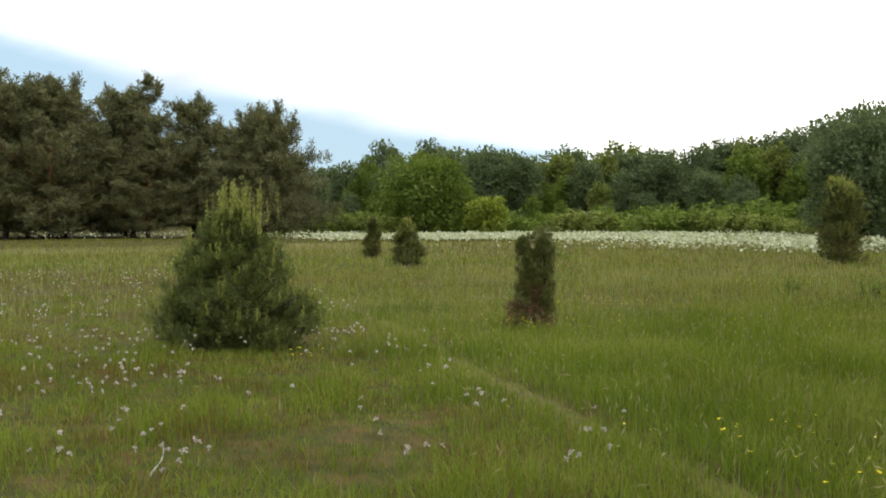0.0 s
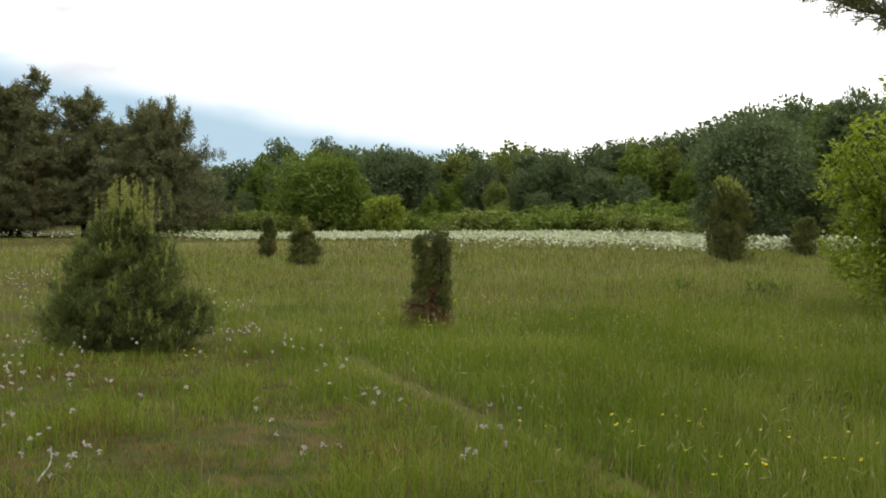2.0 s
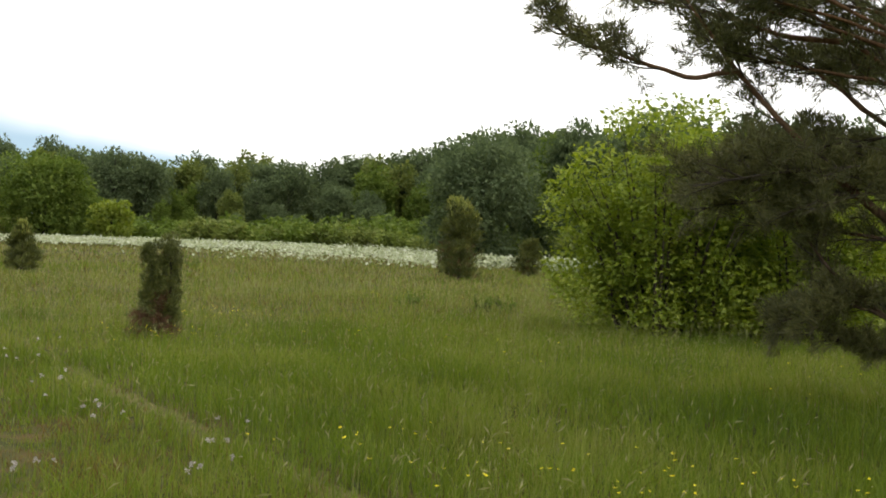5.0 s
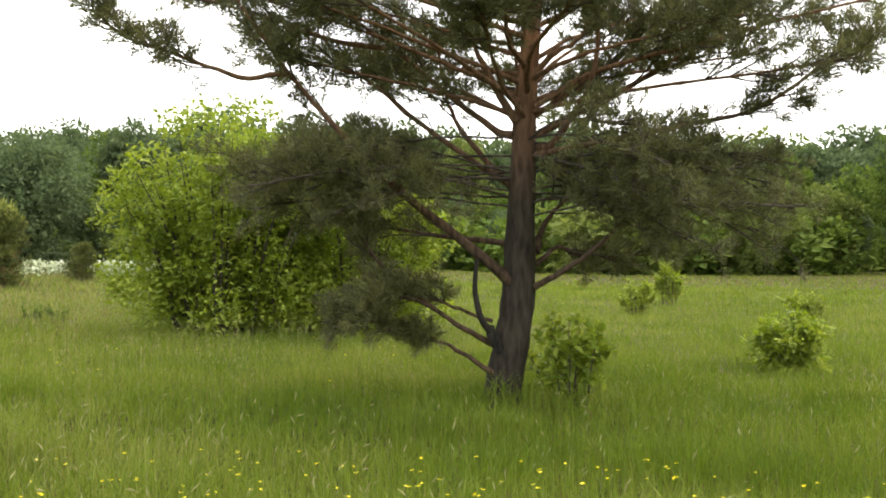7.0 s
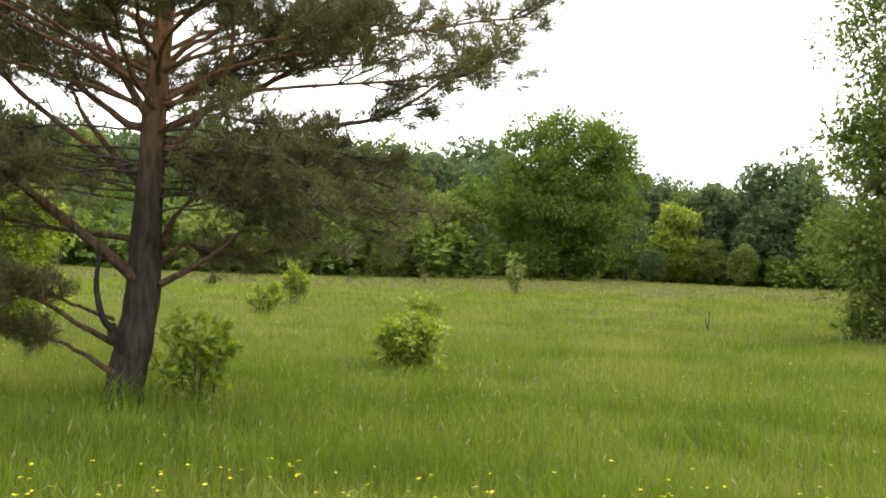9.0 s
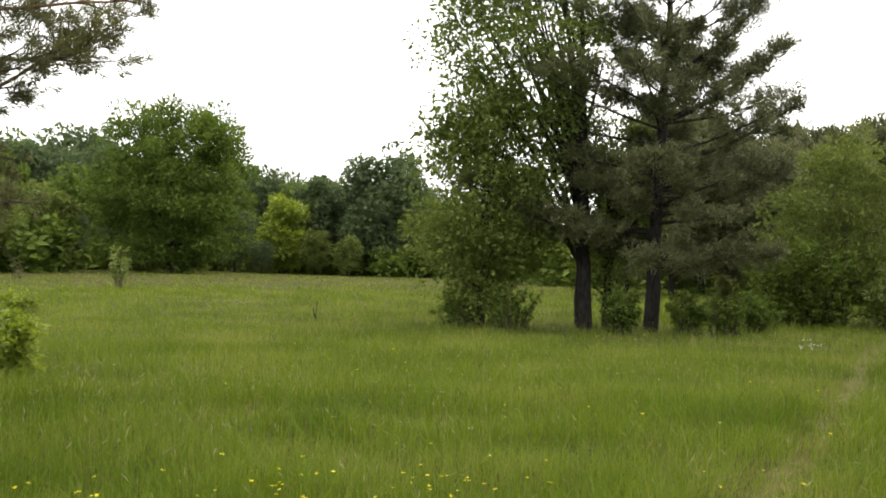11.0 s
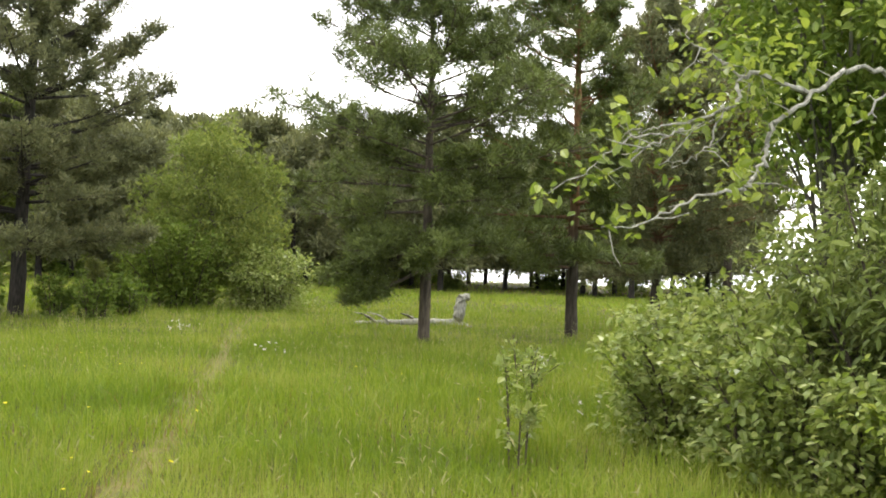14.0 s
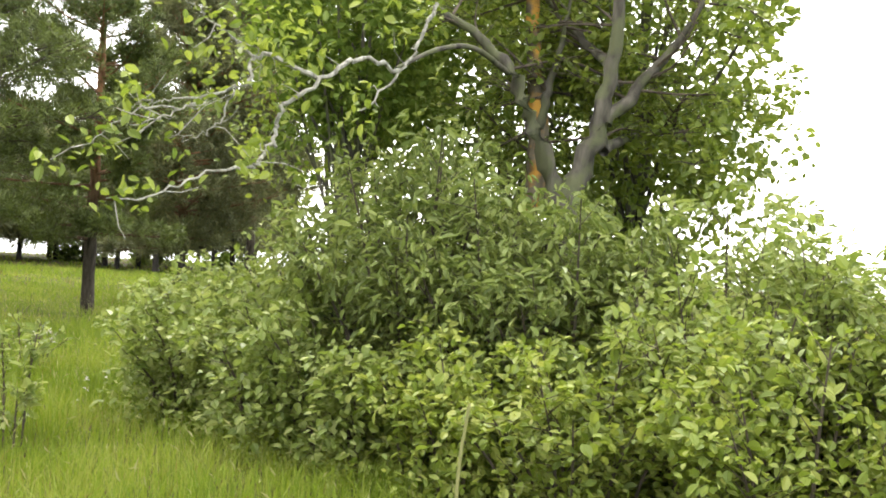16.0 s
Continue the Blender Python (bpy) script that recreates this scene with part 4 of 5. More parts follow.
    # the open upper crown
    for k in range(58):
        z = 2.85 + 4.6 * (k / 58) ** 1.6
        a, L = k * 2.4 + rng.uniform(-0.4, 0.4), rng.uniform(1.7, 3.6) * (1 - 0.11 * max(0, z - 4.6))
        ca, sa, f = math.cos(a), math.sin(a), rng.uniform(0.10, 0.45)
        bough(0.028, (0.2, 0, z), (ca * L * 0.4, sa * L * 0.4, z + 0.5 * f * L), (ca * L, sa * L, z + f * L), n=11, length=0.85, first=0.55 if sa > -0.2 else 0.68, fan=9, per=6)
    hook = Geo()
    tube(hook, curve([pt(-0.08, -0.15, 0.74), pt(-0.22, -0.3, 0.90), pt(-0.29, -0.35, 1.20), pt(-0.27, -0.35, 1.50)], 12), 0.040, 0.018, 8, 0.05, rng)
    tube(hook, curve([pt(-0.04, -0.12, 0.60), pt(-0.12, -0.18, 0.74), pt(-0.15, -0.2, 0.84)], 6), 0.06, 0.04, 8, 0.08, rng)
    part("dead_branch", hook, M_DARK_BARK, top, "broken dead branch stub")
    part("crown", tufts(Geo(), np.concatenate(P), np.concatenate(D), 0.080, rng, 8, 0.0095, 0.62), M_NEEDLE_OLD, top)
    return top


big_pine()
shrub("shrub", (8.32, 7.72), 1.15, 0.5, 14, "small leafy green shrub at the foot of the pine", M_LEAF_HAZEL, 620, 0.085, 11, True, "", "shrub", 0.6, None, 7, blob=0.12, mass=4)
shrub("shrub", (13.1, 8.2), 1.0, 0.60, 15, "small round leafy shrub alone in the meadow", M_LEAF_HAZEL, 1300, 0.08, 18, False, "meadow shrubs", "shrub", 0.6, None, 7, blob=0.14, mass=20)
shrub("shrub", (27.0, 16.5), 0.7, 0.75, 16, "low spreading green shrub in the meadow", M_LEAF_LIME, 800, 0.12, 14, False, "meadow shrubs", "shrub", 0.6, None, 5)
shrub("shrub", (24.4, 20.2), 1.05, 0.6, 17, "low green shrub in the meadow behind the pine", M_LEAF_LIME, 900, 0.12, 14, False, "meadow shrubs", "shrub", 0.6, None, 5)
shrub("shrub", (29.7, 23.1), 1.5, 0.6, 18, "upright green shrub in the meadow behind the pine", M_LEAF_LIME, 1100, 0.13, 14, False, "meadow shrubs", "shrub", 0.6, None, 5)
shrub("sapling", (51.7, 26.3), 2.2, 0.35, 19, "thin yellowish sapling alone in the open meadow", M_LEAF_SALLOW, 700, 0.16, 8, False, "", "sapling", 0.5, None, 6)


def dead_stick(where):
    g = Geo()
    tube(g, curve([(0, 0, -0.05), (0.02, 0, 0.2), (0.13, 0, 0.55)], 6), 0.025, 0.012, 6)
    tube(g, curve([(0, 0, 0.1), (-0.1, 0.02, 0.22), (-0.1, 0.03, 0.42)], 6), 0.02, 0.01, 6)
    ob = part("dead_sapling", g, M_DARK_BARK)
    ob.location = at(*where)
    return tagged(ob, "forked dead bare sapling stub in the grass", "dead sapling")


dead_stick((29.4, 9.2))

# ----- the trees across the meadow -----
broadleaf("broad_tree", (98.7, 45.2), 17.6, 8.6, 21, "broad round dark green tree at the meadow's edge", M_LEAF, 0.0, 260, 230, 0.33, None, 0.35, None, 0.175, peak=0.62)
broadleaf("pale_tree", (91, 54), 8.2, 3.6, 22, "pale grey-green round tree at the meadow's edge", M_LEAF_GREY, 0.02, 50, 120, 0.38, None, 0.2)
broadleaf("weeping_tree", (83, 55), 10.0, 3.8, 23, "drooping pale green tree at the meadow's edge", M_LEAF_GREY, 0.02, 56, 135, 0.38, None, 0.2, None, 0.3, 0.2, 0.35, 14, (0, 0), False, "", "tree", 0.55, 1.4)
broadleaf("lime_green_tree", (119.1, 41.6), 9.3, 3.5, 24, "bright yellow-green conical tree at the meadow's edge", M_LEAF_LIME, 0.02, 56, 120, 0.41, None, 0.2, None, 0.3, 0.6, 0.6, 10, (0, 0), False, "", "tree", 0.75)
broadleaf("grey_tree", (123.5, 30.5), 15.0, 5.9, 25, "tall grey-green leafy tree at the meadow's edge", M_LEAF_HAZED, 0.0, 130, 140, 0.50, None, 0.3, None, 0.24)
broadleaf("grey_tree", (126, 39), 12.2, 3.6, 26, "tall narrow leafy tree behind the meadow", M_LEAF_HAZED, 0.0, 80, 130, 0.50, None, 0.25, None, 0.25)
broadleaf("low_tree", (121, 22.5), 8.0, 3.6, 27, "low leafy tree at the meadow's edge", M_LEAF, 0.0, 42, 105, 0.45, None, 0.2)
broadleaf("round_willow", (-1.7, 118), 8.3, 5.6, 28, "large round bright green willow before the wood", M_LEAF, 0.02, 98, 135, 0.38, None, 0.3)
broadleaf("round_willow", (4.4, 114), 4.6, 2.2, 29, "small round green willow bush before the wood", M_LEAF_LIME, 0.02, 33, 105, 0.32, None, 0.12)
broadleaf("round_willow", (24.9, 66.5), 8.5, 4.0, 30, "tall dense round green willow before the wood", M_LEAF_HAZED, 0.02, 112, 165, 0.26, None, 0.25, None, 0.28)
broadleaf("round_willow", (30.5, 66), 4.6, 3.2, 33, "low spreading willow bush before the wood", M_LEAF_HAZED, 0.02, 56, 120, 0.26, None, 0.15)


# ----- the far wood, with a few kinds of tree repeated at their own size and turn -----
def wood():
    rng = np.random.default_rng(51)
    kinds = [
        broadleaf("wood_tree", (-260, 20), 14, 5.0, 61, "tall dark green tree of the far wood", M_LEAF_HAZED, 0.0, 105, 62, 0.55, None, 0.3, group="far wood", clump_r=0.23, lone=False),
        broadleaf("wood_tree", (-262, 20), 14, 4.2, 62, "tall green tree of the far wood", M_LEAF, 0.0, 105, 62, 0.55, None, 0.3, group="far wood", clump_r=0.23, lone=False, peak=0.7),
        broadleaf("wood_tree", (-264, 20), 14, 5.5, 63, "tall dark green tree of the far wood", M_LEAF_HAZED, 0.0, 105, 62, 0.55, None, 0.3, group="far wood", clump_r=0.23, lone=False, peak=0.4),
        broadleaf("wood_tree", (-266, 20), 14, 4.4, 64, "tall grey-green tree of the far wood", M_LEAF_GREY, 0.0, 105, 62, 0.55, None, 0.3, group="far wood", clump_r=0.23, lone=False),
    ]
    turns = [30, 6.4, 2.4, -1, -4.7, -9, -12, -15.8, -18, -20.8, -26, -40, -58, -61, -66, -71, -78, -84]
    rises = [3.2, 3.25, 3.7, 4.1, 3.6, 3.75, 3.9, 4.2, 4.6, 5.3, 6.0, 5.9, 5.5, 5.4, 4.6, 4.1, 3.3, 2.6]
    used = set()
    for row, (dist, share, step) in enumerate(((238, 1.03, 1.15), (222, 0.97, 1.3), (205, 0.90, 1.7), (178, 0.66, 2.6), (168, 0.42, 3.4))):
        a = 26.0
        while a > -84:
            a -= step * rng.uniform(0.6, 1.4)
            d = dist * rng.uniform(0.95, 1.05) * (1 - 0.28 * np.clip((-a - 14) / 12, 0, 1))
            el = np.interp(-a, [-t for t in turns], rises)
            x, y = -np.sin(np.radians(a)) * d, np.cos(np.radians(a)) * d
            h = (d * np.tan(np.radians(el)) + EYE - float(ground_z(x, y))) * share * (rng.uniform(0.90, 1.10) if share > 0.9 else rng.uniform(0.7, 1.15))
            k = rng.choice(4, p=[0.38, 0.24, 0.30, 0.08])
            s = h / 14
            m = Matrix.Translation(at(x, y)) @ Matrix.Rotation(rng.uniform(0, 6.28), 4, "Z") @ Matrix.Diagonal((s * rng.uniform(0.6, 1.2), s * rng.uniform(0.6, 1.2), s, 1))
            if k not in used:
                used.add(k)
                kinds[k].matrix_basis = m
            else:
                c = copy_thing(kinds[k], m)
                c.matrix_basis = m


wood()


def thickets():
    """Low willow scrub along the foot of the wood."""
    rng = np.random.default_rng(52)
    kinds = [shrub("scrub", (8.5 + k, 120), 3.0, 3.2, 71 + k, "low green willow scrub before the far wood", mt, 400, 0.40, 12, False, "scrub before the wood", "shrub", 0.6, None, 7, lone=False, blob=0.6, mass=18)
             for k, mt in enumerate((M_LEAF, M_LEAF_ALDER, M_LEAF_GREY))]
    used = set()
    for a, d, h in [(4.4, 128, 3.2), (6, 135, 3.0), (3.2, 132, 2.8), (8.5, 140, 3.0), (7.5, 160, 3), (4, 158, 3.2), (1, 155, 2.8), (-1, 150, 3), (-2.4, 152, 3.2), (-6, 150, 3), (-7.6, 155, 3.4), (-11, 152, 3), (-15, 150, 3.2), (-19.5, 120, 3.5), (-21, 118, 3.2), (-24, 110, 3.6), (9, 150, 3.4), (5.5, 150, 2.6), (2.5, 140, 3), (-5.2, 112, 3.0), (-7.0, 108, 3.2), (-8.2, 112, 2.7), (-3.6, 135, 3.4), (-10, 120, 2.6), (-11.6, 118, 3.3), (-13.2, 116, 3.0), (-9.0, 140, 4.2),
                    (-12.3, 145, 4.6), (-14.8, 112, 2.6), (-16.2, 100, 2.2), (-17.4, 92, 1.9), (-18.3, 88, 2.0), (-14, 140, 3.8), (-16, 135, 5.0), (-17.5, 130, 4.5), (-26, 70, 3.0), (-28.5, 74, 3.4), (-31, 80, 4.0), (-22.5, 75, 3.2),
                    (-34, 95, 5), (-38, 100, 6), (-43, 100, 6.5), (-48, 100, 7), (-52, 104, 7.5), (-55.5, 106, 7), (-67.3, 130, 2.4), (-72.0, 128, 2.6), (-74.5, 126, 3.4), (-77.5, 122, 4.2), (-80, 120, 5), (-83, 115, 5.5), (-85.5, 100, 5), (-88, 95, 5.5), (-90.5, 92, 5), (-93, 90, 5), (-95.5, 88, 4.5), (-64, 118, 2.2), (-58, 104, 6), (-56.5, 112, 4), (-59.5, 116, 3.5), (-62, 122, 4), (-64.5, 126, 4), (-66.5, 128, 3.5), (-69, 132, 4), (-71, 132, 3.5), (-73, 130, 4), (-75.5, 128, 4.5), (-79, 124, 4.5), (-50, 108, 5), (-46, 106, 5), (-40.5, 104, 5), (-92, 62, 1.1), (-94.5, 66, 1.4), (-96.5, 63, 1.0), (-99, 68, 1.5), (-101, 64, 1.0), (-103, 70, 1.3), (-106, 66, 1.2), (-108, 72, 1.5), (-110.5, 66, 1.1), (-105, 60, 0.9), (-109.2, 78, 1.6), (-115.8, 74, 1.7), (-119.4, 74, 1.7), (-123.4, 73, 1.6), (-104.6, 77, 1.7), (-102.2, 76, 1.6)]:
        x, y = -np.sin(np.radians(a)) * d, np.cos(np.radians(a)) * d
        s = h / 3.0
        m = Matrix.Translation(at(x, y)) @ Matrix.Rotation(rng.uniform(0, 6.28), 4, "Z") @ Matrix.Diagonal((s * 1.15, s * 1.15, s, 1))
        k = rng.choice(3, p=[0.5, 0.25, 0.25])
        if k not in used:
            used.add(k)
            kinds[k].matrix_basis = m
        else:
            copy_thing(kinds[k], m).matrix_basis = m


thickets()


# ----- pines at the far side of the dry turf -----
def far_pines():
    rng = np.random.default_rng(53)
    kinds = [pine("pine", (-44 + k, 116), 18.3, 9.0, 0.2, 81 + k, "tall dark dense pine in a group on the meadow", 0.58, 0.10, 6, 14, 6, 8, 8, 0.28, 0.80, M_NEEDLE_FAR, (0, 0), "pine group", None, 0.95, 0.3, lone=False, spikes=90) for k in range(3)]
    used = set()
    spots = [(-23.6, 124, 13.2, 0.95), (-27.5, 125, 16.3, 0.95), (-33.2, 121, 17.6, 1.0), (-39.6, 114, 17.6, 1.0), (-44.5, 115, 17.8, 1.05), (-36.0, 128, 16.5, 1.0), (-42.0, 126, 17.5, 1.0),
             (-50.0, 116, 17.5, 1.1), (-55.0, 118, 16.5, 1.0), (-47.0, 128, 17.0, 1.0), (-30.5, 117, 11.5, 0.9), (-22.0, 119, 9.0, 0.8)]
    for i, (x, y, h, w) in enumerate(spots):
        s = 0.89 * h / 18.9
        w = w * 1.22
        m = Matrix.Translation(at(x, y)) @ Matrix.Rotation(rng.uniform(0, 6.28), 4, "Z") @ Matrix.Diagonal((w * (0.4 + 0.6 * s), w * (0.4 + 0.6 * s), s, 1))
        k = i % 3
        if k not in used:
            used.add(k)
            kinds[k].matrix_basis = m
        else:
            copy_thing(kinds[k], m).matrix_basis = m


far_pines()
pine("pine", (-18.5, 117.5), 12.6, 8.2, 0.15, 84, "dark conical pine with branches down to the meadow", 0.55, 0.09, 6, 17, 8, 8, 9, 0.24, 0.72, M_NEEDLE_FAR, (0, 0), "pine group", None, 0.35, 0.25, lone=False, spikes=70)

# ----- the clump of trees, the bushes and the pines towards the lake -----
broadleaf("alder", (30.1, 2.05), 11.5, 2.6, 91, "tall leafy alder with dark trunk and open crown", M_LEAF_ALDER, 0.13, 235, 122, 0.112, M_DARK_BARK, 0.24, 2.8, 0.26, 0.4, 0.7, 40, (0, 0.3), False, "", "tree", 0.42, 0, 1, (0, 1.6))
broadleaf("alder", (29.6, 4.7), 7.2, 2.3, 90, "low spreading alder with leaves down to the grass", M_LEAF_ALDER, 0.0, 170, 140, 0.115, M_DARK_BARK, 0.12, 2.1, 0.27, 0.4, 0.7, 24, (0, 0), False, "", "tree", 0.62)
broadleaf("alder", (31.6, 1.5), 6.2, 1.9, 89, "leafy alder standing behind a tall dark pine", M_LEAF_ALDER, 0.08, 110, 130, 0.10, M_DARK_BARK, 0.15, None, 0.30, 0.4, 0.7, 20, (0, 0), False, "", "tree", 0.5)
pine("leaning_pine", (29.9, 0.3), 12.0, 3.1, 1.7, 92, "tall dark pine with long side limbs in a clump", 0.20, 0.026, 7, 14, 7, 11, 16, 0.20, 0.15, M_NEEDLE_FAR, (0.1, -0.5), "", M_DARK_BARK, 0.85, 0.42, broad=True,
     boughs=((4.3, 0.3, -3.7, 6.0), (3.0, -0.4, -3.3, 4.3), (5.5, 0.3, -3.4, 7.6), (2.6, -0.8, 5.0, 3.8), (2.2, -1.2, 3.2, 3.0), (1.8, -0.6, -3.2, 2.1), (6.6, -0.3, -3.0, 8.9), (3.4, -0.8, 1.8, 3.9)))
for x, y, h, r, s in ((29.0, -0.6, 1.25, 0.5, 94), (28.2, 1.0, 1.25, 0.6, 95), (28.2, 3.8, 1.3, 0.9, 96), (28.6, -1.5, 1.35, 0.7, 97), (29.5, 5.3, 1.0, 0.8, 98), (30.4, -2.5, 1.25, 0.7, 87)):
    shrub("shrub", (x, y), h, r, s, "low green undergrowth shrub at the foot of the clump", M_LEAF, 1500, 0.11, 20, False, "undergrowth", "shrub", 0.6, None, 7, first=0.05)
juniper("juniper", (36.6, -1.9), 1.4, 0.45, 99, "small grey-brown juniper beside the clump", 500, 6, 0.14, 0.02, None, "juniper", 0.5, "junipers", 0.7)
broadleaf("leafy_tree", (36.5, -5.5), 6.3, 2.6, 101, "grey-green leafy tree rising out of dense bushes", M_LEAF_GREY, 0.03, 150, 130, 0.15, M_GREY_BARK, 0.12, None, 0.2, 0.4, 0.4, 16, (0, 0), False, "", "tree", 0.65)
shrub("shrub", (35.0, -4.2), 3.2, 2.1, 102, "dense green leafy bush at the foot of a tree", M_LEAF, 2600, 0.12, 34, False, "", "shrub", 0.6, None, 10, blob=0.4, mass=40)
shrub("shrub", (34.6, -7.0), 2.3, 1.7, 103, "dense yellow-green leafy bush at the foot of a tree", M_LEAF_SALLOW, 2000, 0.11, 30, False, "", "shrub", 0.6, None, 9, blob=0.35, mass=36)
pine("pine", (20.6, -7.2), 8.4, 2.8, 1.7, 104, "dense dark pine with low drooping branches by the path", 0.15, 0.020, 7, 16, 6, 13, 16, 0.12, 0.36, M_NEEDLE, (0, 0), "lakeside pines", M_TWIG, 0.75, 0.36, 160, broad=True, boughs=((2.2, -0.3, 1.4, 2.0), (1.5, 0.2, 1.5, 0.85), (1.9, 0.3, 1.9, 1.3), (1.7, -0.9, 0.5, 1.6)))
pine("pine", (22.7, -11.4), 9.5, 2.6, 1.6, 105, "tall pine with orange upper trunk and bare lower limbs", 0.16, 0.021, 7, 16, 6, 12, 16, 0.15, 0.40, M_NEEDLE, (0, 0), "lakeside pines", None, 0.8, 0.42, 60, broad=True)
pine("pine", (26.5, -15.8), 9.0, 2.8, 1.3, 106, "tall dense dark pine near the lake", 0.20, 0.028, 7, 15, 7, 11, 14, 0.15, 0.5, M_NEEDLE_FAR, (0, 0), "lakeside pines", None, 0.7, 0.35, broad=True)

pine("pine", (28.2, -19.2), 10.0, 3.0, 3.0, 107, "tall dark pine with a long bare trunk near the lake", 0.22, 0.030, 7, 13, 7, 10, 13, 0.15, 0.5, M_NEEDLE_FAR, (0, 0), "lakeside pines", None, 0.7, 0.3, broad=True)


def shore_pines():
    rng = np.random.default_rng(54)
    kinds = [pine("shore_pine", (60 + k, -20), 9.0, 3.3, 1.15, 111 + k, "dark pine with a bare trunk on the lake shore", 0.55, 0.10, 4, 9, 5, 7, 8, 0.17, 0.45, M_NEEDLE_FAR, (0, 0), "shore pines", M_DARK_BARK, 0.35, 0.3, lone=False) for k in range(3)]
    used = set()
    spots = []
    for i in range(40):
        a = -88 - 37 * (i + rng.uniform(0.1, 0.9)) / 40
        spots.append((a, rng.uniform(58, 80), rng.uniform(7.6, 9.8)))
    for a, d, h in spots:
        x, y = -np.sin(np.radians(a)) * d, np.cos(np.radians(a)) * d
        s = h / 9.0
        m = Matrix.Translation(at(x, y)) @ Matrix.Rotation(rng.uniform(0, 6.28), 4, "Z") @ Matrix.Diagonal((s, s, s, 1))
        k = int(rng.integers(3))
        if k not in used:
            used.add(k)
            kinds[k].matrix_basis = m
        else:
            copy_thing(kinds[k], m).matrix_basis = m


shore_pines()


def fallen_log():
    rng = np.random.default_rng(55)
    top = thing("fallen_trunk", at(27.9, -9.3, -0.05), "bleached grey fallen trunk with an upright root stub", "fallen trunk")
    g = Geo()
    tube(g, curve([(0.1, 1.4, 0.08), (0.05, 0.6, 0.11), (0, -0.4, 0.13), (-0.1, -1.3, 0.12)], 14), 0.055, 0.11, 9, 0.08, rng)
    part("trunk", g, M_DEAD, top, "", True)
    g = Geo()
    tube(g, curve([(-0.1, -1.2, 0.0), (-0.1, -1.38, 0.35), (-0.1, -1.42, 0.70), (-0.1, -1.50, 0.80), (-0.1, -1.64, 0.80)], 12), 0.19, 0.09, 9, 0.12, rng)
    tube(g, curve([(-0.1, -1.25, 0.12), (-0.15, -1.55, 0.06), (-0.2, -1.7, 0.02)], 6), 0.09, 0.04, 7, 0.1, rng)
    part("root_stub", g, M_DEAD, top)
    for s in range(5):
        g = Geo()
        y = rng.uniform(-0.3, 1.2)
        tube(g, curve([(0, y, 0.14), (rng.uniform(-0.3, 0.3), y + 0.25, 0.3), (rng.uniform(-0.4, 0.4), y + 0.5, 0.36)], 6), 0.035, 0.012, 6)
        part("branch", g, M_DARK_BARK if s % 2 else M_DEAD, top)
    return top


fallen_log()


# ----- the thicket beside the camera -----
shrub("sapling", (7.8, -3.5), 1.0, 0.22, 121, "thin upright sapling with pale yellow-green leaves", M_LEAF_SALLOW, 230, 0.07, 3, True, "", "sapling", 0.55, None, 8)
shrub("shrub", (12.0, -5.4), 0.75, 0.5, 122, "small pale shrub in the grass beside the thicket", M_LEAF_SALLOW, 260, 0.07, 10, True, "", "shrub", 0.55, None, 6)
SALLOW = "dense sallow bush with matt yellow-green oval leaves"
for k, (x, y, h, r) in enumerate([(8.6, -5.5, 1.5, 1.0), (7.3, -5.6, 1.6, 0.95), (6.1, -5.4, 1.55, 0.95), (5.0, -5.3, 1.35, 0.8), (4.1, -5.3, 1.45, 0.85), (3.5, -5.8, 1.9, 0.95),
                                  (3.0, -6.5, 2.3, 1.0), (4.2, -7.0, 2.4, 1.0), (2.2, -6.5, 2.3, 1.0), (9.6, -6.4, 1.7, 1.0), (1.6, -7.4, 2.4, 1.1), (2.7, -5.3, 1.6, 0.8)]):
    shrub("sallow_bush", (x, y), h, r, 130 + k, SALLOW, M_LEAF_BRIGHT if k in (3, 4, 11) else M_LEAF_SALLOW, 2600, 0.056 if k in (3, 4, 5, 6, 8, 11) else 0.064, 28, True, "thicket of sallow bushes", "shrub", 0.64, None, 9, blob=0.17, mass=70 if k in (6, 7, 8, 10) else 34)
shrub("elder_bush", (6.35, -5.95), 3.0, 1.05, 150, "dark green elder bush with long drooping leaflets", M_LEAF_ELDER, 4200, 0.080, 30, True, "", "shrub", 0.38, None, 10, blob=0.24, mass=48, droop=0.3)
shrub("elder_bush", (5.6, -6.15), 2.75, 0.95, 154, "dark green elder bush with long drooping leaflets", M_LEAF_ELDER, 3800, 0.080, 28, True, "", "shrub", 0.38, None, 10, blob=0.24, mass=48, droop=0.3)
shrub("elder_bush", (7.0, -7.1), 3.3, 1.25, 152, "dark green elder bush with long drooping leaflets", M_LEAF_ELDER, 2000, 0.09, 28, False, "", "shrub", 0.38, None, 9, blob=0.3, mass=64, droop=0.3)
shrub("sallow_bush", (8.2, -6.7), 2.4, 1.1, 153, SALLOW, M_LEAF_SALLOW, 1200, 0.07, 24, False, "thicket of sallow bushes", "shrub", 0.6, None, 8, blob=0.25, mass=34)
shrub("elder_bush", (5.0, -6.3), 2.35, 1.0, 151, "dark green elder bush with long drooping leaflets", M_LEAF_ELDER, 2600, 0.078, 24, True, "", "shrub", 0.38, None, 9, blob=0.22, mass=48, droop=0.3)


